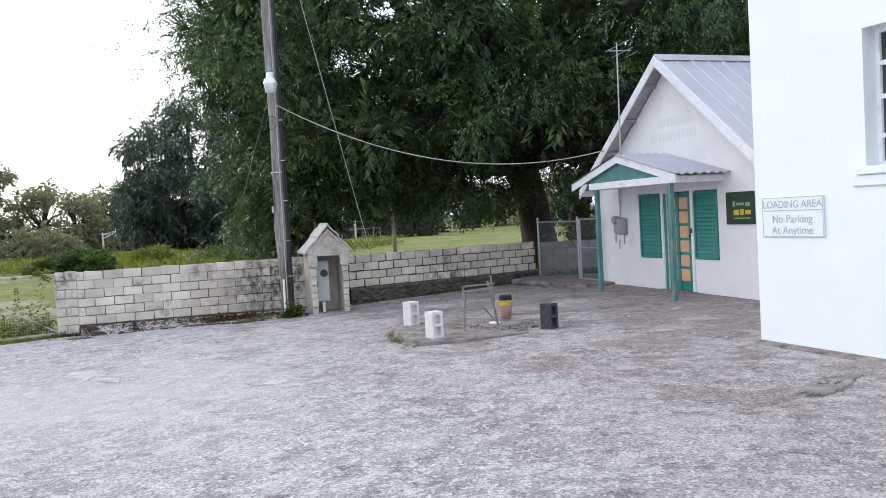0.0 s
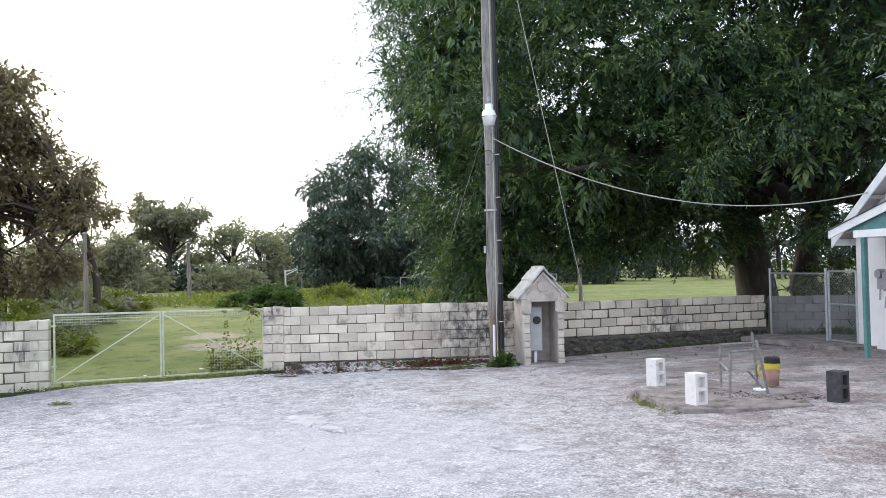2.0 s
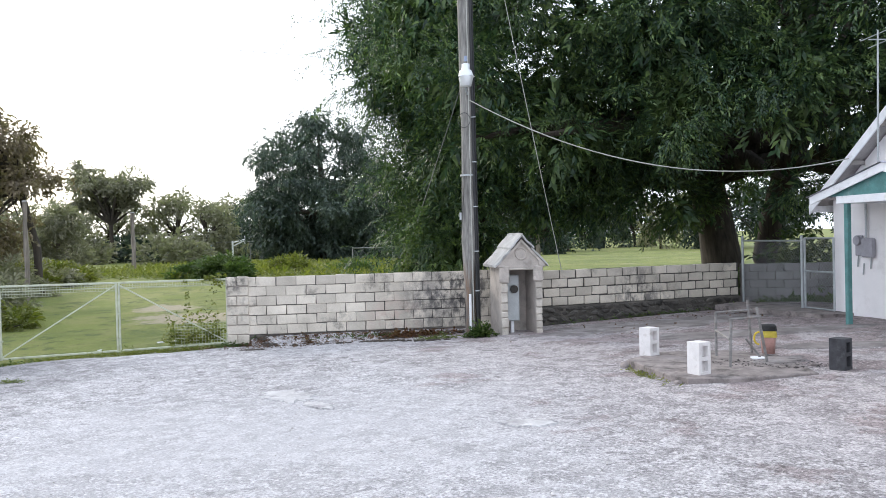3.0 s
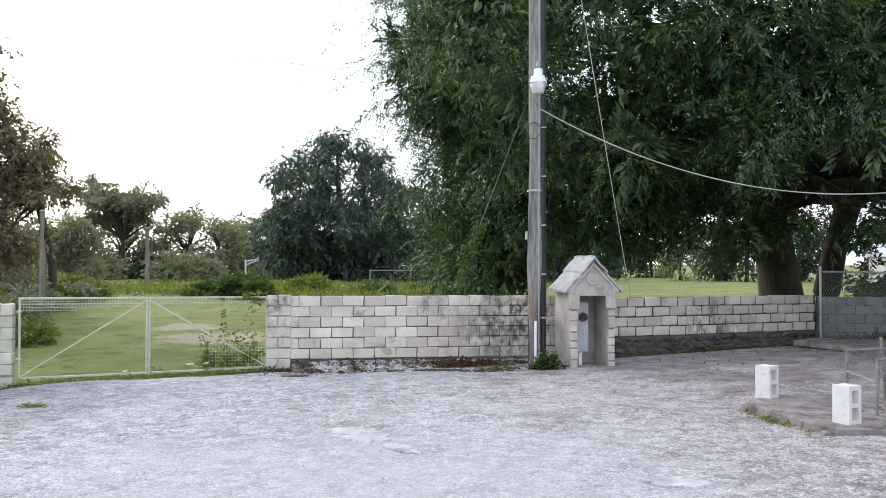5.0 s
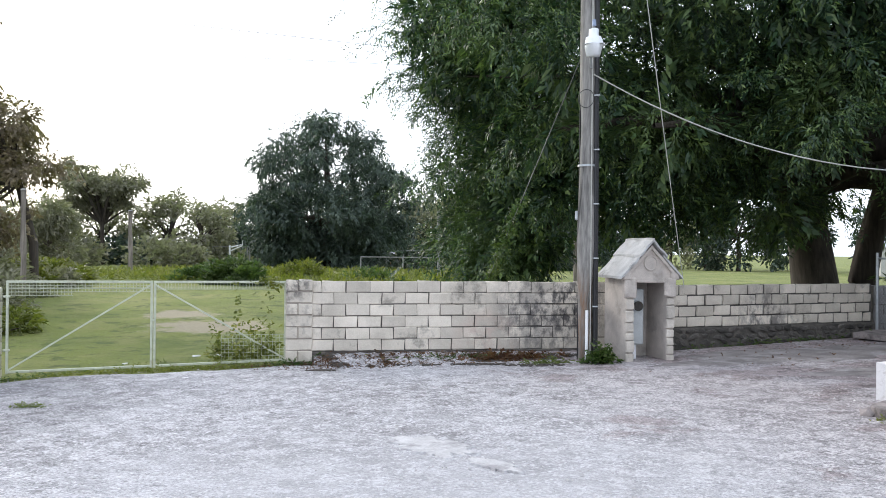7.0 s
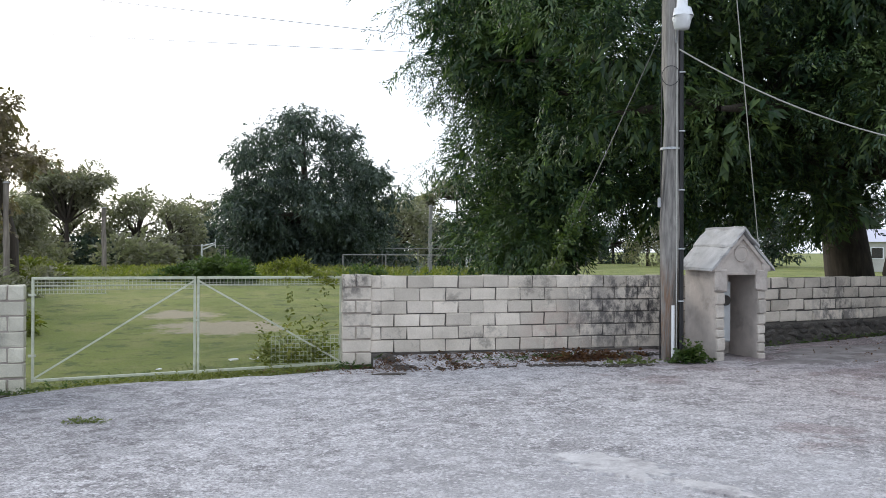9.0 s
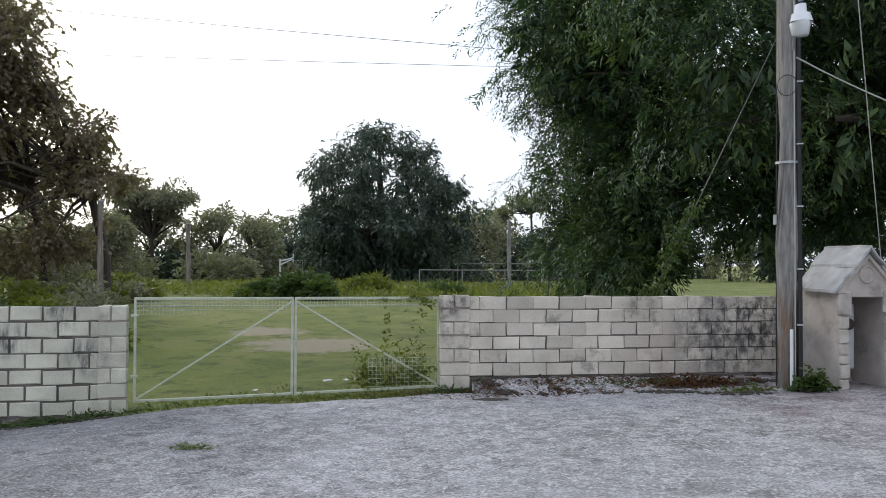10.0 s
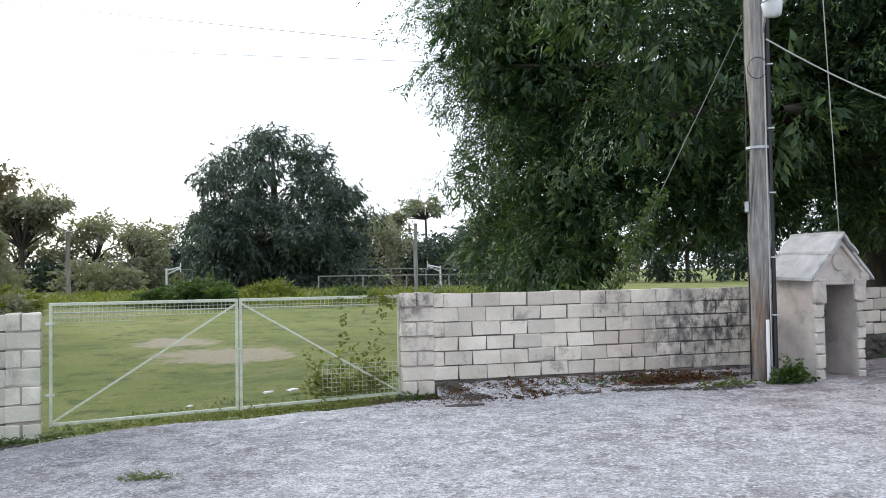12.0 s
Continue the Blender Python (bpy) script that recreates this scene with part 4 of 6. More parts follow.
utility_pole()
pole_lamp()
HOUSE = Matrix.Translation((.376, 18.66, 0)) @ Matrix.Rotation(radians(-56), 4, "Z")
hook = HOUSE @ Vector((-.75, -.39, 3.10))
tagged(cable("service_cable", sag((POLE_X + .12, POLE_Y - .16, 4.5), hook, .72, 24), .012, PALE_CABLE), "pale service cable sagging from pole to house", "cable")
tagged(cable("stay_wire", sag((POLE_X - .1, POLE_Y + .1, 4.95), (-10.3, 18.7, -.35), .04, 12), .008, DULL_WIRE), "steel stay wire overgrown with creeper", "wire")
tagged(cable("drop_wire", sag((POLE_X + .55, POLE_Y - .9, 9.3), (-6.05, 19.0, .95), .08, 12), .008, PALE_CABLE), "thin wire dropping behind the kiosk", "wire")
tagged(cable("overhead_wire", sag((-52, 30, 15.2), (-6.0, 30, 6.9), .1, 16), .009, BLACK), "thin black overhead wire", "wire", "overhead wires")
tagged(cable("overhead_wire", sag((-52, 30.5, 12.4), (-6.0, 30.5, 7.1), .1, 16), .008, BLACK), "thin black overhead wire", "wire", "overhead wires")
s0, s1 = Vector((POLE_X - .1, POLE_Y + .1, 4.95)), Vector((-10.3, 18.7, -.35))
pts = [tuple(s0.lerp(s1, rv.uniform(.45, .95)) + Vector((rv.gauss(0, .07), rv.gauss(0, .07), rv.gauss(0, .08)))) for _ in range(420)]
leafy_stuff("creeper", pts, [(rv.gauss(0, 1), rv.gauss(0, 1), -.4) for _ in pts], LEAF_SHRUB, IVY, .55, .6, 8, "creeper growing up the stay wire", "vine")

# ---- strap-leaved plant behind the wall ----
def strap_plant(x, y, z0, height, n, seed):
    t = thing("strap_leaf_plant", Matrix.Translation((x, y, z0)), "strap-leaved plant arching above the block wall", "plant")
    r = random.Random(seed)
    for _ in range(n):
        a, h, out = r.uniform(0, 6.3), height * r.uniform(.8, 1.12), r.uniform(.12, .5)
        bm = bmesh.new()
        prev = None
        for k in range(8):
            f = k / 7
            q = out * f ** 2
            p = Vector((math.cos(a) * q, math.sin(a) * q, h * (1.25 * f - .3 * f ** 3)))
            s = Vector((-math.sin(a), math.cos(a), 0)) * (.022 * (1 - .85 * f ** 2))
            ring = [bm.verts.new(p - s), bm.verts.new(p + Vector((0, 0, -.006))), bm.verts.new(p + s)]
            if prev:
                bm.faces.new((prev[0], prev[1], ring[1], ring[0]))
                bm.faces.new((prev[1], prev[2], ring[2], ring[1]))
            prev = ring
        part("leaf", bm, LEAF_SHRUB, t)
    return t


strap_plant(-10.5, 17.25, gz(-10.5), 1.45, 16, 5)
strap_plant(-10.0, 17.5, gz(-10.0), 1.4, 12, 6)

# ---- weeds, dead leaves, litter ----
def rise(x, y):
    """How much the yard climbs towards the foot of the block wall."""
    p = Vector((x, y)) - PIER
    along, off = p.x * math.cos(WALL_DIR) + p.y * math.sin(WALL_DIR), p.x * math.sin(WALL_DIR) - p.y * math.cos(WALL_DIR)
    if not 0 < along < 6.5 or not 0 < off < .8:
        return 0.0
    return max(0.0, -.2 - gz(x)) * (1 - off / .8) ** 1.7


def patch(name, centre, rx, ry, ang, n, height, mat, shape, size, hang, seed, label, category, lift=0.02):
    r = random.Random(seed)
    p, o = [], []
    ca, sa = math.cos(ang), math.sin(ang)
    for _ in range(n):
        u, v = r.gauss(0, .45) * rx, r.gauss(0, .45) * ry
        x, y = centre[0] + u * ca - v * sa, centre[1] + u * sa + v * ca
        e = math.exp(-(u / rx) ** 2 - (v / ry) ** 2)
        p.append((x, y, gz(x) + rise(x, y) + lift + abs(r.gauss(0, .5)) * height * e))
        o.append((r.gauss(0, .7), r.gauss(0, .7), .7 if height > .05 else r.gauss(0, .12)))
    return leafy_stuff(name, p, o, mat, shape, size, hang, seed, label, category, "stuff")


BLADE = spray_shape(2, .14, .16, .018, .02)
patch("weed", (-7.2, 16.75), .26, .16, WALL_DIR, 330, .22, LEAF_SHRUB, IVY, .55, .1, 31, "leafy green weed at the foot of the pole", "weed")
patch("dead_leaves", (-8.75, 17.0), .9, .32, WALL_DIR, 620, .04, LEAF_DEAD, IVY, .6, .3, 32, "drift of rust-brown dead leaves against the wall", "leaves")
patch("grass_tuft", (-9.4, 16.75), 1.6, .12, WALL_DIR, 220, .03, LEAF_SHRUB, BLADE, .35, .0, 33, "thin weeds along the foot of the wall", "grass")
patch("grass_tuft", (-14.1, 14.0), 2.4, .16, gate_ang, 380, .015, LEAF_YELLOW, BLADE, .28, .0, 34, "fringe of yellow-green grass under the gate", "grass")
patch("grass_tuft", (-13.4, 14.55), 1.2, .12, gate_ang, 150, .03, LEAF_YELLOW, BLADE, .4, .0, 39, "green weeds under the gate", "grass")
patch("grass_tuft", (-12.1, 15.4), .5, .1, WALL_DIR, 90, .04, LEAF_SHRUB, BLADE, .4, .0, 40, "weeds round the gate pier", "grass")
patch("grass_tuft", (-13.2, 11.05), .26, .07, .2, 80, .01, LEAF_GRASS, BLADE, .24, .0, 35, "small tuft of grass in the yard", "grass")
patch("grass_tuft", (-16.6, 12.35), 1.6, .2, .63, 420, .05, LEAF_SHRUB, BLADE, .45, .0, 36, "weeds along the foot of the left wall", "grass")
patch("grass_tuft", (-8.0, 16.55), .5, .12, WALL_DIR, 110, .04, LEAF_GRASS, BLADE, .4, .0, 37, "thin grass beside the dead leaves", "grass")
patch("soil_crumbs", (-10.6, 15.75), 1.6, .3, WALL_DIR, 500, .008, LEAF_DEAD, IVY, .28, .2, 94, "dark leaf crumbs scattered before the wall", "leaves")
patch("soil_crumbs", (-10.4, 16.35), 2.4, .22, WALL_DIR, 1400, .01, LEAF_DEAD, IVY, .3, .2, 91, "dead leaf crumbs along the foot of the wall", "leaves")
CRUMB = surface("dark_soil_crumbs", (.07, .06, .05), .4, stain_amount=0)
for i, (x, y, s) in enumerate([(-10.6, 16.05, .5), (-10.05, 15.9, .4), (-11.1, 15.55, .35), (-9.1, 16.2, .45), (-8.2, 16.3, .5), (-11.3, 14.9, .25), (-9.6, 16.45, .4), (-10.9, 16.1, .6), (-10.2, 16.35, .6), (-11.4, 15.8, .4), (-11.3, 15.85, .5), (-10.95, 16.15, .5), (-10.3, 16.45, .5), (-9.5, 16.85, .5), (-7.9, 17.6, .4), (-11.0, 15.5, .35), (-10.4, 15.95, .4), (-16.4, 12.45, .6), (-17.1, 11.95, .6), (-17.9, 11.4, .6)]):
    r = random.Random(50 + i)
    bm = bmesh.new()
    for _ in range(150):
        a, q = r.uniform(0, 6.3), s * math.sqrt(r.random())
        px, py, h = x + q * math.cos(a), y + .3 * q * math.sin(a) + .25 * q * math.cos(a), r.uniform(.004, .016)
        box(bm, (-h * 1.6, -h, -h * .5), (h * 1.6, h, h * .6), Matrix.Translation((px, py, gz(px) + rise(px, py) + .008)) @ Matrix.Rotation(r.uniform(0, 3), 4, "Z"))
    tagged(part("soil_crumbs", bm, CRUMB), "dark crumbs of soil and bark on the yard", "debris", kind="stuff")
WHITE_LITTER = surface("white_litter", (.75, .75, .74), .05, (.5, .5, .5), .3, 20)
for x, y, s in ((-12.95, 13.75, .05), (-14.6, 16.2, .07), (-14.3, 16.4, .09), (-10.3, 11.0, .03), (-15.2, 15.0, .05)):
    bm = boxed((-s, -s * .6, 0), (s, s * .6, s * .35), s * .12)
    for v in bm.verts:
        v.co += Vector((rv.uniform(-.2, .2) * s, rv.uniform(-.2, .2) * s, 0))
    ob = part("litter", bm, WHITE_LITTER)
    ob.matrix_world = Matrix.Translation((x, y, gz(x) - .02)) @ Matrix.Rotation(rv.uniform(0, 3), 4, "Z")
    tagged(ob, "scrap of white plastic litter on the ground", "litter", "scraps of litter")
STONE = surface("pale_stone", (.45, .43, .42), .2, per_island=.3)
bm = bmesh.new()
for _ in range(7000):
    x, y = rv.uniform(-17, 3), rv.uniform(6, 16)
    if y > far_edge(x) - .4:
        continue
    h = rv.uniform(.004, .012) * (1 + (rv.random() > .96))
    m = Matrix.Translation((x, y, gz(x) + h * .3)) @ Matrix.Rotation(rv.uniform(0, 3), 4, "Z")
    vs = [bm.verts.new(m @ Vector(p)) for p in ((-h, -h * .7, 0), (h, -h * .5, 0), (h * .8, h * .8, 0), (-h * .7, h * .6, 0), (0, 0, h * .9))]
    for a, b in ((0, 1), (1, 2), (2, 3), (3, 0)):
        bm.faces.new((vs[a], vs[b], vs[4]))
tagged(part("loose_gravel", bm, STONE), "loose pale gravel scattered over the yard", "gravel", kind="stuff")

# ---- the small house with its porch ----
def house():
    t = thing("house", HOUSE, "small off-white gabled house with sea-green shutters and porch", "house")
    WL, WR, AX, EZ = -1.7, 4.3, 1.3, 2.32
    slope = (4.72 - EZ) / (AX - WL)
    th = .16
    fw = bmesh.new()
    for x0, x1, z0, z1 in ((WL, 0.0, -.3, 2.05), (0.0, .78, -.3, .66), (.78, .98, -.3, 2.05), (1.78, 1.9, -.3, 2.05), (1.9, 2.62, -.3, .68), (2.62, WR, -.3, 2.05)):
        box(fw, (x0, 0, z0), (x1, th, z1))
    prism(fw, [(WL, 0, 2.05), (WR, 0, 2.05), (WR, 0, EZ), (AX, 0, 4.72), (WL, 0, EZ)], Vector((0, th, 0)))
    bmesh.ops.remove_doubles(fw, verts=fw.verts, dist=.0005)
    part("wall", fw, HOUSE_WALL, t)
    part("wall", boxed((WL, th, -.3), (WL + th, 8.5, EZ)), HOUSE_WALL, t)
    part("wall", boxed((WR - th, th, -.3), (WR, 8.5, EZ)), HOUSE_WALL, t)
    part("wall", prism(bmesh.new(), [(WL + th, 8.34, -.3), (WR - th, 8.34, -.3), (WR - th, 8.34, EZ), (AX, 8.34, 4.6), (WL + th, 8.34, EZ)], Vector((0, .16, 0))), HOUSE_WALL, t)
    # roof: sheets laid side by side on each slope
    for sgn in (-1, 1):
        roof = part("roof", prism(bmesh.new(), [(AX, -.32, 4.80), (AX + sgn * 3.2, -.32, 4.80 - 3.2 * slope * .99), (AX + sgn * 3.2, -.32, 4.75 - 3.2 * slope * .99), (AX, -.32, 4.75)], Vector((0, 9.2, 0))),
                    surface("roof_boards", (.34, .32, .31), .2), t, "boarded roof deck with metal sheets")
        y = -.36
        k = 0
        while y < 8.7:
            bm = bmesh.new()
            prof = [(0, .0), (.03, .03), (.08, .03), (.11, .0), (.4, .0), (.43, .02), (.47, .02), (.50, .0), (.78, .0)]
            lift = .012 + .004 * (k % 2)
            rows = []
            for s in (0.0, 3.3):
                rows.append([bm.verts.new((AX + sgn * s, y + py, 4.80 - s * slope * .99 + lift + pz)) for py, pz in prof])
            for i in range(len(prof) - 1):
                bm.faces.new((rows[0][i], rows[0][i + 1], rows[1][i + 1], rows[1][i]))
            part("roof_sheet", bm, ROOF_METAL, roof)
            y += .77
            k += 1
        a, b = (AX, -.38, 4.83), (AX + sgn * 3.26, -.38, 4.83 - 3.26 * slope * .99)
        prof = [a, b, (b[0], b[1], b[2] - .20), (a[0], a[1], a[2] - .21)]
        part("bargeboard", prism(bmesh.new(), prof, Vector((0, .03, 0))), WHITE_TRIM, t, "white painted bargeboard")
        part("eave_fascia", boxed((AX + sgn * 3.2 - .012, -.34, 4.80 - 3.2 * slope - .15), (AX + sgn * 3.2 + .012, 8.7, 4.8 - 3.2 * slope + .02)), WHITE_TRIM, t)
        for s in (.5, 1.3, 2.1, 2.9):
            part("purlin", bar(bmesh.new(), (AX + sgn * s, -.33, 4.70 - s * slope), (AX + sgn * s, -.005, 4.70 - s * slope), .05, .08), surface("purlin_wood", (.3, .28, .26), .2), t)
    part("ridge_cap", prism(bmesh.new(), [(AX - .16, -.36, 4.73), (AX, -.36, 4.875), (AX + .16, -.36, 4.73)], Vector((0, 9.2, 0))), ROOF_METAL, t)
    # shutters
    for x0, x1, z0, z1 in ((.02, .76, .67, 2.02), (1.91, 2.61, .69, 2.02)):
        w = part("window", boxed((x0 - .02, .03, z0 - .01), (x1 + .02, .06, z1 + .03)), GREEN_PAINT, t)
        n = 16
        for i in range(n):
            z = z0 + .03 + (z1 - z0 - .06) * (i + .5) / n
            s = part("slat", boxed((x0 + .03, -.010, -.046), (x1 - .03, .010, .046), .003), GREEN_PAINT, w)
            s.matrix_local = Matrix.Translation((0, .012, z)) @ Matrix.Rotation(radians(-16 if i % 3 else -22), 4, "X")
        for a, b in (((x0, z0), (x0 + .035, z1)), ((x1 - .035, z0), (x1, z1)), ((x0, z1 - .035), (x1, z1)), ((x0, z0), (x1, z0 + .035))):
            part("frame", boxed((a[0], -.025, a[1]), (b[0], .03, b[1])), GREEN_PAINT, w)
    for x0, x1 in ((-.08, -.0), (.80, .87), (1.80, 1.88)):
        part("frame_post", boxed((x0, -.03, .66 if x0 < 0 else 0.0), (x1, .1, 2.06), .006), WHITE_TRIM, t, "white painted frame post")
    part("lintel", boxed((-.1, -.028, 2.061), (2.7, .0, 2.12), .004), WHITE_TRIM, t)
    # door
    d0, d1 = .90, 1.78
    door = part("door", boxed((d0, .03, .02), (d1, .07, 2.03)), GREEN_PAINT, t, "green framed door with peach panels")
    for x0, x1 in ((d0 + .11, d0 + .40), (d1 - .40, d1 - .11)):
        for i in range(6):
            z = .22 + i * .295
            part("panel", boxed((x0, .015, z), (x1, .031, z + .24), .006), PEACH, door)
    for x in (d0 + .03, (d0 + d1) / 2, d1 - .03):
        part("stile", boxed((x - .045, -.005, .02), (x + .045, .03, 2.03)), GREEN_PAINT, door)
    part("handle", rod(bmesh.new(), (d1 - .02, -.03, 1.15), (d1 - .02, .0, 1.15), .03, .03, 10), DARK_METAL, door)
    part("padlock", boxed((d1 + .02, -.05, 1.2), (d1 + .08, -.028, 1.3), .006), DARK_METAL, t)
    part("threshold", boxed((.75, -.35, -.2), (1.95, .0, .02), .012), SLAB, t)
    # porch
    PY, PA, PL, PR, PZ = -1.2, 1.03, -.85, 2.98, 2.32
    for x, m in ((.07, POST_PAINT), (2.69, POST_PAINT)):
        part("porch_post", boxed((x - .045, -1.15, -.05), (x + .045, -1.06, 2.2), .008), m, t, "faded teal porch post")
    part("porch_beam", boxed((-.15, -1.17, 2.2), (2.9, -1.05, 2.34), .006), WHITE_TRIM, t)
    for x in (-.1, 2.8):
        part("porch_beam", boxed((x - .04, -1.05, 2.2), (x + .04, 0, 2.32), .004), WHITE_TRIM, t)
    part("porch_tympanum", prism(bmesh.new(), [(PL + .35, -1.12, 2.342), (PR - .3, -1.12, 2.342), (PA, -1.12, 2.74)], Vector((0, .03, 0))), POST_PAINT, t, "faded teal gable board")
    for sgn, e in ((-1, PL), (1, PR)):
        run = abs(e - PA)
        drop = .50
        prof = [(PA, PY, 2.86), (e, PY, 2.86 - drop), (e, PY, 2.86 - drop - .15), (PA, PY, 2.71)]
        part("porch_bargeboard", prism(bmesh.new(), prof, Vector((0, .03, 0))), WHITE_TRIM, t)
        bm = bmesh.new()
        n = 44
        rows = []
        for i in range(n + 1):
            y = PY - .03 + (1.22) * i / n
            wv = .018 * math.sin(i / n * 1.22 / .19 * 2 * math.pi)
            rows.append([[bm.verts.new((PA + sgn * run * s * 1.03, y, 2.875 - drop * s * 1.03 + wv + dz)) for s in (0, .5, 1)] for dz in (0, -.012)])
        for a, b in zip(rows, rows[1:]):
            for j in (0, 1):
                for layer in (0, 1):
                    bm.faces.new((a[layer][j], a[layer][j + 1], b[layer][j + 1], b[layer][j]))
            bm.faces.new((a[0][2], b[0][2], b[1][2], a[1][2]))
        part("porch_roof_sheet", bm, ROOF_METAL, t, "corrugated porch roof sheet", smooth=True)
    part("porch_ceiling", boxed((-.1, -1.05, 2.32), (2.8, 0, 2.335)), WHITE_TRIM, t)
    # meter boxes and conduit
    grey = surface("grey_meter_box", (.34, .33, .36), .1, (.2, .2, .2), .3, 8)
    mb = part("meter_box", boxed((-.78, -.14, 1.17), (-.5, -.002, 1.55), .03), grey, t, "grey electric meter box")
    part("meter_glass", rod(bmesh.new(), (-.92, -.12, 1.5), (-.92, .0, 1.5), .09, .09, 14), grey, t, "round electric meter")
    part("meter_base", boxed((-1.02, -.06, 1.2), (-.84, -.002, 1.6), .01), grey, t)
    part("conduit", rod(bmesh.new(), (-.72, -.05, 1.55), (-.72, -.05, 2.9), .022, .022, 8), GALV, t)
    for x, z in ((-.95, 1.2), (-.8, 1.05), (-.6, 1.17)):
        part("conduit", rod(bmesh.new(), (x, -.04, z), (x - .05, -.02, z - .22), .014, .014, 6), GALV, t)
    # faded lettering on the gable, too worn to read
    faded = surface("faded_lettering", (.76, .785, .77), .06, (.82, .79, .79), .8, 12, 60, .85)
    for z, x0, n, h in ((3.42, .85, 9, .16), (3.12, .55, 12, .16)):
        for i in range(n):
            part("faded_letter", boxed((x0 + i * .13, -.004, z), (x0 + i * .13 + .085, .002, z + h)), faded, t)
    # sign board by the door
    sg = part("sign_board", boxed((2.89, -.03, 1.37), (3.64, -.002, 1.97), .004), surface("dark_green_sign", (.03, .05, .03), .3, stain_amount=.2), t, "dark green sign board with gold writing")
    gold = surface("gold_writing", (.55, .38, .05), .2, stain_amount=0)
    gw = surface("pale_green_writing", (.2, .34, .16), .2, stain_amount=0)
    for x, z, w, h, m in ((3.08, 1.70, .07, .1, gw), (3.18, 1.72, .2, .05, gw), (3.42, 1.70, .12, .07, gw), (3.1, 1.54, .14, .1, gold), (3.27, 1.54, .11, .11, gold), (3.41, 1.55, .15, .08, gold), (3.1, 1.47, .45, .025, gw)):
        part("writing_bar", boxed((x, -.034, z), (x + w, -.0305, z + h)), m, sg)
    return t


house()


def antenna():
    t = thing("tv_antenna", HOUSE @ Matrix.Translation((.22, -.57, 2.66)), "bare metal television antenna on a tall mast by the porch", "antenna")
    part("mast", rod(bmesh.new(), (0, 0, 0), (.05, 0, 2.66), .02, .016, 8), GALV, t)
    for x, z, l, dy in ((.0, 2.6, .7, .0), (.0, 2.46, .62, .12)):
        part("element", rod(bmesh.new(), (x - l * .55, dy, z - .04), (x + l * .5, dy + .1, z + .05), .009, .009, 6), GALV, t)
    part("boom", rod(bmesh.new(), (.05, -.2, 2.48), (.05, .35, 2.5), .012, .012, 6), GALV, t)
    part("element", rod(bmesh.new(), (-.05, .3, 2.38), (.3, .34, 2.43), .008, .008, 6), GALV, t)
    return t


antenna()


# ---- white building with the loading sign ----
BUILD = Matrix.Translation((1.85, 11.02, 0)) @ Matrix.Rotation(radians(-53), 4, "Z")


def text_mesh(body, size, depth=.001):
    cu = bpy.data.curves.new("text", "FONT")
    cu.body, cu.size, cu.extrude, cu.align_x = body, size, depth, "CENTER"
    ob = bpy.data.objects.new("text", cu)
    scene.collection.objects.link(ob)
    me = bpy.data.meshes.new_from_object(ob)
    bpy.data.objects.remove(ob)
    bpy.data.curves.remove(cu)
    return me


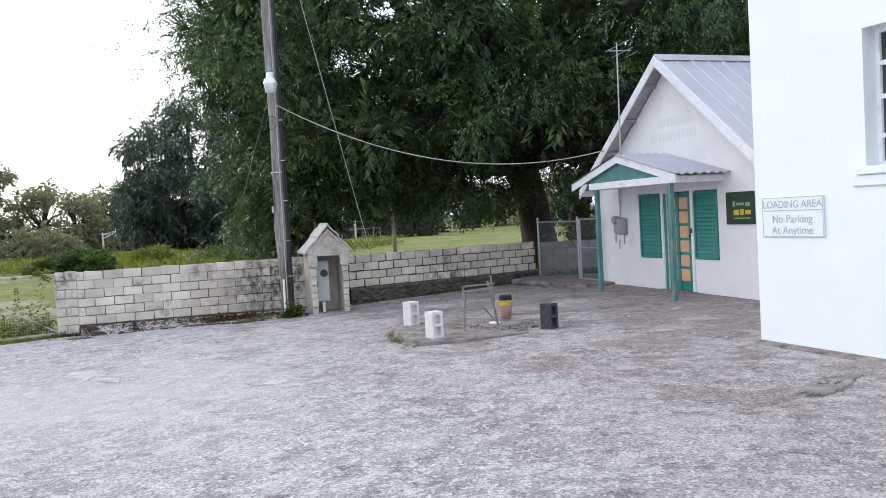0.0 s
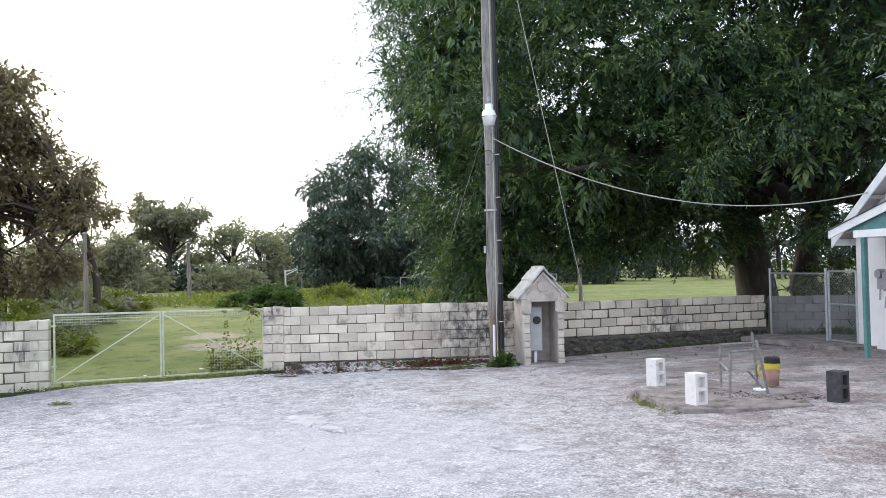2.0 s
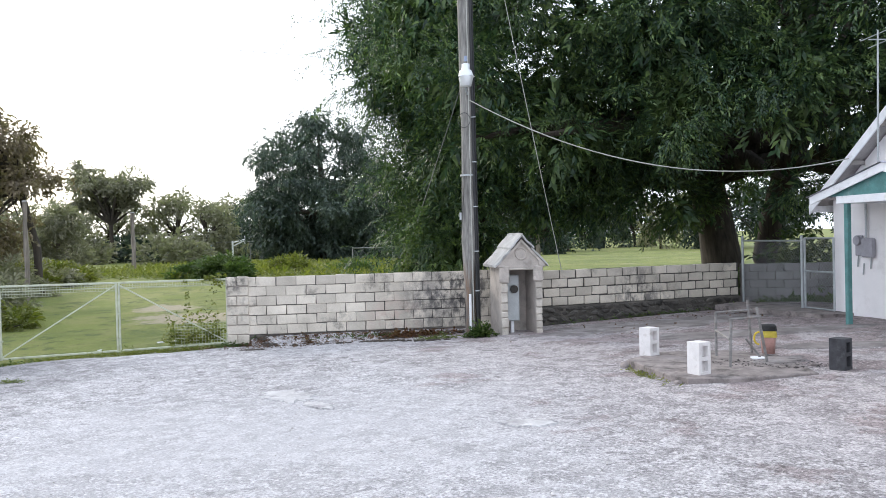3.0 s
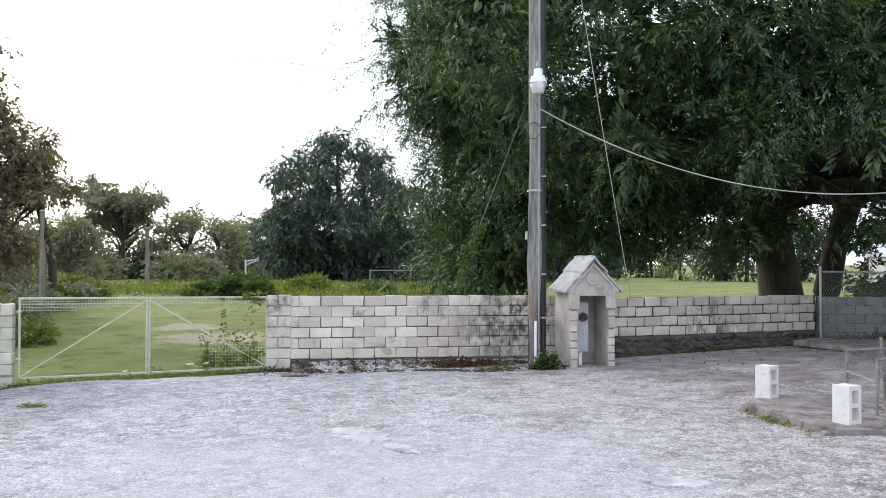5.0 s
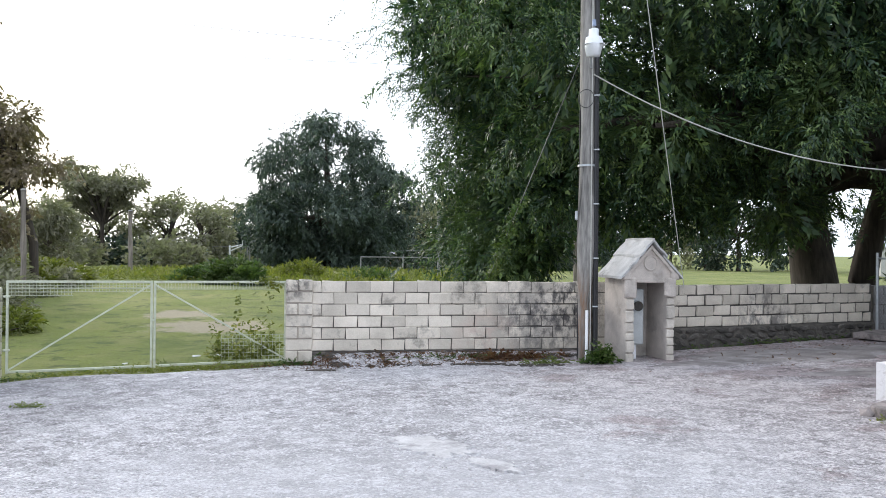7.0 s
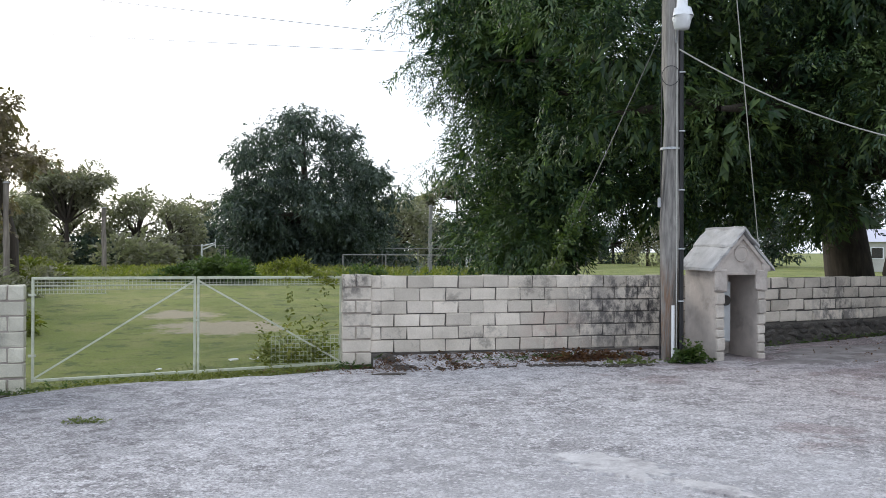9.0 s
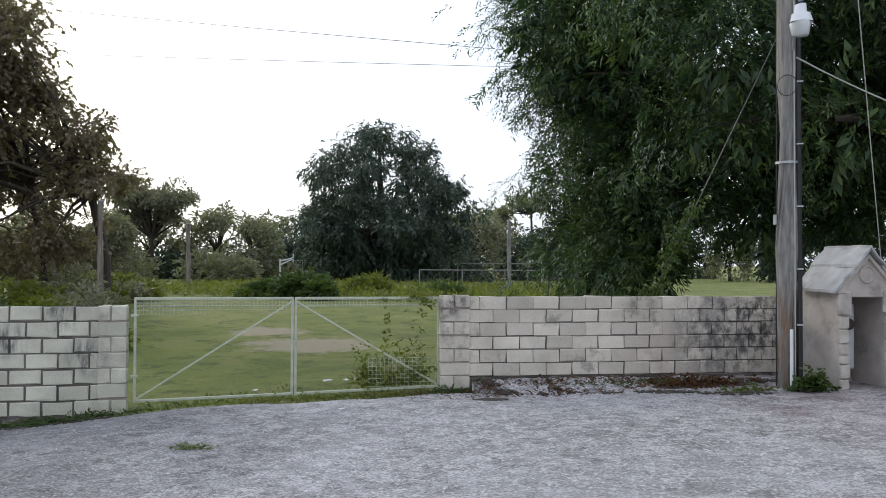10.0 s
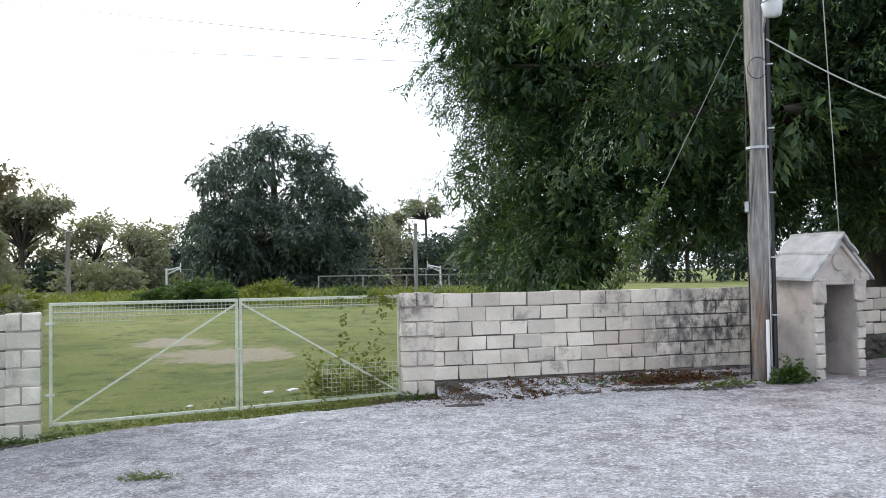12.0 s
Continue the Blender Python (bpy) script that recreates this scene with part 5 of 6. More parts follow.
def white_building():
    t = thing("white_building", BUILD, "tall white rendered building with deep-set sash windows", "building")
    H, L, th = 7.2, 16.0, .3
    wins = [(1.62 + 3.2 * i, 2.72 + 3.2 * i) for i in range(4)]
    bm = bmesh.new()
    x = 0.0
    for w0, w1 in wins:
        box(bm, (x, 0, -.3), (w0, th, H))
        box(bm, (w0, 0, -.3), (w1, th, 2.12))
        box(bm, (w0, 0, 3.6), (w1, th, H))
        x = w1
    box(bm, (x, 0, -.3), (L, th, H))
    bmesh.ops.remove_doubles(bm, verts=bm.verts, dist=.0005)
    part("wall", bm, WHITE_WALL, t)
    for lo, hi in (((0, th, -.3), (th, 9, H)), ((L - th, th, -.3), (L, 9, H)), ((th, 8.7, -.3), (L - th, 9, H))):
        part("wall", boxed(lo, hi), WHITE_WALL, t)
    part("roof", boxed((-.15, -.15, H), (L + .15, 9.15, H + .2)), RENDERWALL, t)
    part("floor_slab", boxed((th, th, -.3), (L - th, 8.7, .02)), SLAB, t)
    pane, n, l, b = material("window_glass", .05)
    b.inputs["Base Color"].default_value = (.05, .06, .06, 1)
    for w0, w1 in wins:
        w = part("window", boxed((w0, .2, 2.12), (w0 + .05, .27, 3.6)), WHITE_TRIM, t)
        part("frame", boxed((w1 - .05, .2, 2.12), (w1, .27, 3.6)), WHITE_TRIM, w)
        for z in (2.12, 2.42, 2.84, 3.2, 3.55):
            part("glazing_bar", boxed((w0 + .05, .2, z), (w1 - .05, .26, z + .05)), WHITE_TRIM, w)
        part("glazing_bar", boxed(((w0 + w1) / 2 - .02, .2, 2.17), ((w0 + w1) / 2 + .02, .26, 3.55)), WHITE_TRIM, w)
        part("pane", boxed((w0 + .05, .235, 2.17), (w1 - .05, .243, 3.55)), pane, w)
        part("sill", boxed((w0 - .1, -.06, 2.03), (w1 + .1, .2, 2.118), .012), WHITE_WALL, w)
        part("sill_moulding", boxed((w0 - .16, -.03, 1.91), (w1 + .16, .0, 2.028), .008), WHITE_WALL, w)
    bm = bmesh.new()
    prev = None
    for i in range(65):                              # broken cement skirting along the foot
        xx = L * i / 64
        j, h = .05 + .05 * noise.noise((xx * 2.5, 7, 0)), .02 + .02 * noise.noise((xx * 4, 9, 0))
        ring = [bm.verts.new(p) for p in ((xx, -.14 - j, -.05), (xx, -.06 - j, h), (xx, .0, h + .02))]
        if prev:
            for k in (0, 1):
                bm.faces.new((prev[k], ring[k], ring[k + 1], prev[k + 1]))
        prev = ring
    part("skirting", bm, SLAB, t, "crumbling cement skirting")
    return t


def loading_sign():
    t = thing("loading_sign", BUILD @ Matrix.Translation((.585, -.012, 1.595)), "white loading area no parking sign on the wall", "sign")
    part("board", boxed((-.47, -.006, -.245), (.47, .01, .245), .003), surface("white_sign", (.74, .77, .79), .03, (.6, .62, .62), .3, 5), t)
    ink = surface("worn_green_grey_ink", (.36, .44, .45), .2, (.6, .65, .66), .7, 14)
    for body, size, z in (("LOADING AREA", .125, .11), ("No Parking", .135, -.07), ("At Anytime", .135, -.205)):
        me = text_mesh(body, size)
        me.materials.append(ink)
        ob = new("lettering", me)
        ob.parent = t
        ob.matrix_local = Matrix.Translation((0, -.0085, z)) @ Matrix.Rotation(radians(90), 4, "X")
    for lo, hi in (((-.44, -.0085, .072), (.44, -.0062, .082)), ((-.462, -.0085, .23), (.462, -.0062, .237)), ((-.462, -.0085, -.237), (.462, -.0062, -.23)), ((-.462, -.0085, -.229), (-.455, -.0062, .229)), ((.455, -.0085, -.229), (.462, -.0062, .229))):
        part("rule_line", boxed(lo, hi), ink, t)
    return t


white_building()
loading_sign()

# ---- slab with loose blocks, trestle and bucket ----
def slab_sheet():
    outline = [(-3.78, 13.1), (-3.15, 12.05), (-2.85, 11.72), (-2.2, 11.9), (-1.35, 12.5), (-1.62, 13.75), (-2.4, 14.3), (-3.4, 13.95)]
    pts = []
    for (ax, ay), (bx, by) in zip(outline, outline[1:] + outline[:1]):
        for k in range(7):
            f = k / 7
            x, y = ax + (bx - ax) * f, ay + (by - ay) * f
            pts.append((x + .035 * noise.noise((x * 5, y * 5, 0)), y + .035 * noise.noise((x * 5, y * 5, 4))))
    bm = bmesh.new()
    rings = []
    for k, z in ((1.004, -.16), (1.0, -.034), (.985, -.023), (.5, -.02)):
        cx, cy = -2.55, 12.9
        rings.append([bm.verts.new((cx + (x - cx) * k, cy + (y - cy) * k, z + .008 * noise.noise((x * 3, y * 3, k)))) for x, y in pts])
    n = len(pts)
    for a, b in zip(rings, rings[1:]):
        for i in range(n):
            bm.faces.new((a[i], a[(i + 1) % n], b[(i + 1) % n], b[i]))
    bm.faces.new(rings[-1])
    return tagged(part("concrete_slab", bm, SLAB), "low broken concrete slab with mossy edges in the yard", "slab")


slab_sheet()
patch("moss_fringe", (-3.4, 12.3), .8, .07, radians(-60), 500, .03, LEAF_YELLOW, BLADE, .3, .0, 61, "mossy grass fringe along the slab's edge", "moss", -.03)


def hollow_block(x, y, z, rz, mat, label, tall=.41, flip=False):
    """A hollow block stood on end, its two cores facing sideways."""
    t = thing("concrete_block", Matrix.Translation((x, y, z)) @ Matrix.Rotation(radians(rz), 4, "Z"), label, "block", "loose blocks on the slab")
    w = d = .2
    bm = bmesh.new()
    e = .046
    box(bm, (-w / 2, -d / 2, 0), (-w / 2 + e, d / 2, tall))
    box(bm, (w / 2 - e, -d / 2, 0), (w / 2, d / 2, tall))
    for z0, z1 in ((0, e), (tall / 2 - e / 2, tall / 2 + e / 2), (tall - e, tall)):
        box(bm, (-w / 2 + e, -d / 2, z0), (w / 2 - e, d / 2, z1))
    bmesh.ops.remove_doubles(bm, verts=bm.verts, dist=.0005)
    box(bm, (-w / 2 + e, -d / 2 + .07, e), (w / 2 - e, -d / 2 + .08, tall - e))
    part("shell", bm, mat, t)
    return t


hollow_block(-3.52, 13.55, -.03, 57, WHITE_BLOCK, "whitewashed hollow concrete block standing on end")
hollow_block(-2.73, 12.08, -.03, 50, WHITE_BLOCK, "whitewashed hollow concrete block standing on end")
hollow_block(-1.06, 12.9, -.04, 60, BLACK_BLOCK, "dark grey hollow concrete block standing on end", .40)


def trestle():
    t = thing("steel_trestle", Matrix.Translation((0, .22, -.02)), "rusty bare steel trestle frame without a top", "trestle")
    fl, fr, bl, br, h = (-2.38, 12.45), (-1.93, 12.95), (-2.60, 13.42), (-2.13, 13.85), .63
    grey = surface("grey_rusted_tube", (.24, .23, .225), .3, (.2, .1, .05), .5, 14, 80, .6, .4)
    for (x, y), lean, top in ((fl, .02, h), (fr, -.12, h + .12), (bl, .0, h), (br, -.05, h + .14)):
        part("leg", rod(bmesh.new(), (x, y, 0), (x + lean, y + lean, top), .019, .019, 8), grey, t)
    for (a, b, z) in ((fl, fr, h - .01), (bl, br, h - .01), (fl, bl, h * .58)):
        part("rail", rod(bmesh.new(), (*a, z), (b[0] - (.08 if b is fr else 0), b[1] - (.08 if b is fr else 0), z), .017, .017, 8), grey, t)
    part("foot_bar", rod(bmesh.new(), (-2.2, 13.1, .3), (-2.02, 13.3, .02), .016, .016, 8), grey, t)
    return t


trestle()


def bucket():
    t = thing("bucket", Matrix.Translation((-1.9, 13.85, .0)), "faded red bucket with a yellow and black top", "bucket")
    red = surface("faded_red_plastic", (.40, .23, .20), .15, (.5, .4, .38), .6, 8, 60, .5)
    part("body", limb(bmesh.new(), [(0, 0, 0), (0, 0, .01), (0, 0, .2), (0, 0, .24)], [.02, .085, .1, .105], 18), red, t, smooth=True)
    part("yellow_band", limb(bmesh.new(), [(0, 0, .24), (0, 0, .31), (0, 0, .33)], [.108, .112, .108], 18), surface("yellow_plastic", (.5, .4, .06), .15, (.2, .17, .05), .4, 8), t)
    part("black_rim", limb(bmesh.new(), [(0, 0, .33), (0, 0, .40), (0, 0, .415), (0, 0, .405)], [.107, .107, .09, .01], 18), surface("black_rubber", (.02, .02, .02), .2), t)
    hb = bmesh.new()
    for k in range(8):
        a0, a1 = math.pi * k / 8, math.pi * (k + 1) / 8
        rod(hb, (-.125 - .07 * math.sin(a0), -.02, .22 + .09 * math.cos(a0)), (-.125 - .07 * math.sin(a1), -.02, .22 + .09 * math.cos(a1)), .014, .014, 6)
    part("handle", hb, surface("yellow_handle", (.6, .45, .05), .15), t)
    return t


bucket()
ash = bmesh.new()
for _ in range(260):
    a, q = rv.uniform(0, 6.3), rv.random() ** .5
    x, y, h = -2.0 + .75 * q * math.cos(a), 12.85 + .4 * q * math.sin(a), rv.uniform(.002, .007) * (1 + (rv.random() > .95))
    box(ash, (-h * 2, -h, -h * .3), (h * 2, h, h * .5), Matrix.Translation((x + .1, y + .22, -.014)) @ Matrix.Rotation(rv.uniform(0, 3), 4, "Z"))
tagged(part("charred_wood", ash, surface("charred_wood", (.035, .03, .03), .4, (.15, .14, .13), .3, 15)), "charred wood scraps and ash on the slab", "debris", kind="stuff")
part_white = part("paint_tin_lid", rod(bmesh.new(), (-2.05, 13.5, -.022), (-2.05, 13.5, 0), .1, .1, 16), WHITE_TRIM)
tagged(part_white, "white tin lid lying on the slab", "lid")

# ---- side fence, gate and rendered wall by the house ----
C3 = Vector((-2.5, 22.6))
path_bm = bmesh.new()
prism(path_bm, [(-2.55, 22.2, -.06), (-3.0, 21.3, -.06), (-1.9, 20.3, -.06), (-.9, 19.2, -.06), (.6, 20.2, -.06), (.2, 21.6, -.06), (-1.2, 22.6, -.06)], Vector((0, 0, .105)))
tagged(part("side_path", path_bm, SLAB), "grey concrete path beside the house", "path", kind="structure")


def chain_link(bm, m, w, h, z0, pitch=.085, r=.0016):
    """Diamond mesh of wires in the local xz plane."""
    k = -int(h / pitch)
    while k * pitch < w:
        x = k * pitch
        for sgn in (1, -1):
            a, b = (max(x, 0), min(x + h, w))
            if b <= a:
                continue
            za, zb = (a - x, b - x)
            if sgn < 0:
                za, zb = h - za, h - zb
            rod(bm, m @ Vector((a, .004 * sgn, z0 + za)), m @ Vector((b, .004 * sgn, z0 + zb)), r, r, 3)
        k += 1


def side_fence():
    a, b, c = Vector((-2.4, 22.6)), Vector((-1.13, 20.62)), Vector((-.60, 19.85))
    t = thing("chain_link_fence", Matrix.Translation((a.x, a.y, 0)) @ Matrix.Rotation(math.atan2((b - a).y, (b - a).x), 4, "Z"), "galvanised chain-link fence panel between wall and gate", "fence")
    L = (b - a).length
    for x in (0, L - .06):
        part("post", rod(bmesh.new(), (x, 0, -.15), (x, 0, 1.62), .03, .03, 10), GALV, t)
    part("rail", rod(bmesh.new(), (0, 0, 1.5), (L, 0, 1.5), .02, .02, 8), GALV, t)
    bm = bmesh.new()
    chain_link(bm, Matrix(), L, 1.45, .05)
    part("wire_mesh", bm, GALV, t)
    g = thing("side_gate", Matrix.Translation((b.x, b.y, 0)) @ Matrix.Rotation(math.atan2((c - b).y, (c - b).x), 4, "Z"), "closed tubular steel chain-link side gate", "gate")
    W = (c - b).length
    for x in (.04, W):
        part("stile", rod(bmesh.new(), (x, 0, .06), (x, 0, 1.56), .024, .024, 10), GALV, g)
    for z in (.07, .85, 1.55):
        part("rail", rod(bmesh.new(), (.04, 0, z), (W, 0, z), .02, .02, 8), GALV, g)
    bm = bmesh.new()
    chain_link(bm, Matrix.Translation((.04, 0, 0)), W - .04, 1.45, .08)
    part("wire_mesh", bm, GALV, g)
    return t


side_fence()
patch("shrub", (-.9, 23.9), 1.8, .4, .2, 700, 1.3, LEAF_SHRUB, BROAD, .5, .3, 71, "leafy shrubs behind the rendered wall", "shrub", .35)
patch("wall_weeds", (-4.5, 20.45), 2.6, .12, radians(42.8), 130, .05, LEAF_SHRUB, BLADE, .45, .0, 73, "dark weeds along the rubble foot of the wall", "weed")
patch("soil_litter", (-3.6, 19.2), 3.0, 1.2, radians(45), 260, .01, LEAF_DEAD, IVY, .3, .2, 72, "leaf litter over dark soil by the wall", "leaves")


def ragged_patch(name, x, y, rx, ry, ang, mat, seed, label, category, lift=.016, kind="structure"):
    """A thin ragged sheet lying on the ground, a little proud of it."""
    bm = bmesh.new()
    rings = []
    ca, sa = math.cos(ang), math.sin(ang)
    for k, up in ((1.06, lift - .03), (.97, lift), (.5, lift + .004)):
        ring = []
        for i in range(96):
            a = 2 * math.pi * i / 96
            q = k * (1 + .35 * noise.noise((math.cos(a) * 1.6, math.sin(a) * 1.6, seed)) + .3 * noise.noise((math.cos(a) * 5, math.sin(a) * 5, seed + 3)) + .22 * noise.noise((math.cos(a) * 14, math.sin(a) * 14, seed + 7)))
            u, v = rx * q * math.cos(a), ry * q * math.sin(a)
            px, py = x + u * ca - v * sa, y + u * sa + v * ca
            ring.append(bm.verts.new((px, py, gz(px) + up)))
        rings.append(ring)
    for a, b in zip(rings, rings[1:]):
        for i in range(96):
            bm.faces.new((a[i], a[(i + 1) % 96], b[(i + 1) % 96], b[i]))
    bm.faces.new(rings[-1])
    return tagged(part(name, bm, mat), label, category, kind=kind)


def soil_bank(name, a, b, width, top, seed, mat, label, category, kind):
    """A low uneven bank of soil and mortar crumbs against a wall's foot."""
    a, b = Vector(a), Vector(b)
    d = (b - a).normalized()
    q = Vector((d.y, -d.x))
    bm = bmesh.new()
    n = int((b - a).length / .06)
    prev = None
    for i in range(n + 1):
        p = a + d * ((b - a).length * i / n)
        k = .55 + .9 * abs(noise.noise((p.x * 1.3, p.y * 1.3, seed))) + .35 * noise.noise((p.x * 6, p.y * 6, seed))
        k *= min(1, .15 + i / 9)
        ring = []
        for s, h in ((-.03, 1.0), (.14, .85), (.34, .56), (.6, .27), (.86, .06), (1.0, -.25)):
            w = width * k * (1 + .3 * noise.noise((p.x * 4, p.y * 4, seed + 2)))
            c = p + q * (s * w)
            z = gz(c.x) + (top - gz(c.x)) * (.8 + .3 * k) * h + .012 * noise.noise((c.x * 9, c.y * 9, seed + 5))
            ring.append(bm.verts.new((c.x, c.y, z)))
        if prev:
            for u in range(5):
                bm.faces.new((prev[u], prev[u + 1], ring[u + 1], ring[u]))
        prev = ring
    return tagged(part(name, bm, mat, smooth=True), label, category, kind=kind)


foot = Vector((math.sin(WALL_DIR), -math.cos(WALL_DIR)))
soil_bank("pavement_edge", PIER + foot * .02, BEND + foot * .02, 1.0, -.2, 3.3, YARD, "yard surface sloping up to the block wall", "pavement", "structure")
soil_bank("soil_bank", PIER + foot * .02, BEND + foot * .02, .13, -.18, 4.7, SOIL, "thin line of dark soil along the block wall", "soil", "stuff")
soil_bank("soil_bank", LEFT_END + Vector((.03, -.04)), GATE_L - Vector((.30, .28)), .34, -.58, 6.1, SOIL, "dark gravelly soil washed against the wall beside the gate", "soil", "stuff")
ragged_patch("marl_patch", -7.75, 10.5, .52, .26, radians(-25), MARL, 1.3, "pale marl patch in the yard surface", "patch")
ragged_patch("marl_patch", -7.0, 10.0, .3, .12, radians(-30), MARL, 4.1, "pale marl streak in the yard surface", "patch")
ragged_patch("marl_patch", -4.2, 9.4, .3, .14, radians(10), MARL, 6.2, "small pale marl patch in the yard", "patch")
ragged_patch("soil_strip", -10.2, 16.12, .6, .05, WALL_DIR, SOIL, 11.2, "dark soil washed out along the foot of the wall", "soil")
ragged_patch("soil_strip", -8.75, 17.02, 1.05, .26, WALL_DIR, SOIL, 13.7, "dark leafy soil at the foot of the wall", "soil", .016)
DAMP = surface("damp_dark_asphalt", (0.20, 0.178, 0.172), 0.35, (0.36, 0.335, 0.33), 0.8, 2.4, 38, 0.95, relief=0.8, depth=0.015, stain_at=0.5)
ragged_patch("damp_asphalt", -4.0, 18.7, 2.5, .75, radians(38), DAMP, 21.3, "dark damp asphalt along the wall's foot", "pavement", .02)
ragged_patch("damp_asphalt", -2.2, 16.9, 1.9, .5, radians(24), DAMP, 23.9, "dark worn asphalt between slab and house", "pavement", .02)
ragged_patch("damp_asphalt", -.6, 15.2, 1.3, .3, radians(10), DAMP, 26.4, "dark worn asphalt streak near the porch", "pavement", .02)
ragged_patch("damp_asphalt", -2.2, 13.25, .75, .4, radians(35), DAMP, 29.8, "sooty patch on the concrete slab", "pavement", .052)
ragged_patch("soil_strip", 2.15, 8.5, .5, .17, radians(60), DAMP, 17.4, "dark damp patch with weeds in the yard", "soil")
patch("grass_tuft", (2.15, 8.5), .2, .12, .5, 22, .02, LEAF_SHRUB, BLADE, .22, .0, 66, "small weeds in a damp patch of the yard", "grass")
patch("grass_tuft", (-.9, 22.55), 1.6, .2, radians(16), 500, .12, LEAF_SHRUB, BLADE, .7, .0, 67, "green grass at the foot of the rendered wall", "grass")
for i, (x, y, q) in enumerate(((-3.78, 13.1, .09), (-3.62, 12.9, .07), (-3.5, 12.65, .06), (-2.95, 11.75, .06), (-1.5, 12.6, .05), (-1.35, 13.2, .06))):
    r = random.Random(400 + i)
    bm = bmesh.new()
    bmesh.ops.create_icosphere(bm, subdivisions=1, radius=q)
    for v in bm.verts:
        v.co = Vector((v.co.x * r.uniform(.9, 1.4), v.co.y * r.uniform(.8, 1.2), v.co.z * r.uniform(.45, .7)))
    ob = part("edge_stone", bm, SLAB)
    ob.matrix_world = Matrix.Translation((x, y, gz(x) + q * .25)) @ Matrix.Rotation(r.uniform(0, 3), 4, "Z")
    tagged(ob, "rough broken stone at the slab's edge", "stone", "stones round the slab")

# ---- field, far fences, hoops, poles, bushes and tree line ----
FAR_WHITE = surface("far_white_paint", (.75, .75, .75), .05, stain_amount=.2)
FAR_GREY = surface("far_grey_post", (.27, .265, .255), .15)
FAR_HOUSE = surface("far_house_wall", (.50, .49, .46), .12, (.35, .34, .32), .4, .8)


def timber_post(x, y, top, r, label, mat=None, group="posts in the field"):
    t = thing("timber_post", Matrix.Translation((x, y, gz(x, y))), label, "pole", group)
    part("shaft", limb(bmesh.new(), [(0, 0, -.2), (.01, 0, (top - gz(x, y)) * .5), (0, 0, top - gz(x, y))], [r, r * .93, r * .85], 10), mat or FAR_GREY, t, smooth=True)
    part("cap", rod(bmesh.new(), (0, 0, top - gz(x, y)), (0, 0, top - gz(x, y) + .06), r * 1.1, r * .6, 10), FAR_GREY, t)
    return t


timber_post(-42.3, 46.2, 3.95, .17, "pale timber light pole standing in the field", BARK_PALE)
timber_post(-20.9, 46.0, 3.8, .12, "slim grey pole standing behind the wall")
timber_post(-12.28, 40.9, 2.25, .12, "short pale wooden post in the grass", BARK_PALE)
timber_post(-28.2, 24.8, 3.5, .11, "pale tall timber pole among the trees", BARK_PALE)


def hoop(x, y, face, top):
    z0 = gz(x, y)
    t = thing("basketball_hoop", Matrix.Translation((x, y, z0)) @ Matrix.Rotation(radians(face), 4, "Z"), "white basketball hoop at the far court", "hoop", "basketball hoops")
    h = top - z0
    part("post", rod(bmesh.new(), (0, 0, -.2), (0, 0, h * .8), .09, .09, 8), FAR_WHITE, t)
    for z in (h * .62, h * .78):
        part("arm", rod(bmesh.new(), (0, 0, z * .93), (1.15, 0, h * .84 if z > h * .7 else h * .8), .06, .06, 6), FAR_WHITE, t)
    part("backboard", boxed((1.15, -.75, h * .66), (1.21, .75, h)), FAR_WHITE, t)
    part("rim", rod(bmesh.new(), (1.21, 0, h * .72), (1.65, 0, h * .72), .03, .03, 6), DARK_METAL, t)
    return t


hoop(-50.5, 69.0, 34, 2.4)
hoop(-27.6, 77.2, 196, 2.3)


def far_fence(a, b, h, label, mesh_mat=None):
    a, b = Vector(a), Vector(b)
    L = (b - a).length
    t = thing("far_fence", Matrix.Translation((a.x, a.y, 0)) @ Matrix.Rotation(math.atan2((b - a).y, (b - a).x), 4, "Z"), label, "fence", "fences round the field")
    n = max(1, int(L / 3))
    for i in range(n + 1):
        x = L * i / n
        g = gz(*a.lerp(b, i / n))
        part("post", rod(bmesh.new(), (x, 0, g - .2), (x, 0, g + h), .045, .045, 6), FAR_GREY, t)
    ga, gb = gz(*a), gz(*b)
    part("rail", rod(bmesh.new(), (0, 0, ga + h - .05), (L, 0, gb + h - .05), .035, .035, 6), FAR_GREY, t)
    bm = bmesh.new()
    step = .6
    for k in range(int(L / step)):
        x = k * step
        g = ga + (gb - ga) * x / L
        rod(bm, (x, 0, g), (min(L, x + .9), 0, g + h - .05), .004, .004, 3)
        rod(bm, (min(L, x + .9), 0, g), (x, 0, g + h - .05), .004, .004, 3)
    part("wire_mesh", bm, FAR_GREY, t)
    if mesh_mat:
        part("screen", boxed((0, .05, ga), (L, .09, ga + h)), mesh_mat, t, "blue-green shade netting")
    return t


NETTING = surface("blue_green_netting", (.52, .60, .60), .2, (.64, .69, .69), .5, 1.2)
far_fence((-57.9, 70.6), (-55.2, 72.4), 1.8, "fence panel covered in blue-green netting", NETTING)
far_fence((-55.0, 72.5), (-34, 84), 1.9, "dark chain-link fence along the court")
far_fence((-44.0, 62.5), (-26, 78), 1.7, "long chain-link fence beyond the field")
far_fence((-31, 57), (-20, 62), 1.2, "chain-link fence beyond the wall")
far_fence((-58, 80), (-44, 84), 1.9, "chain-link fence round the court")


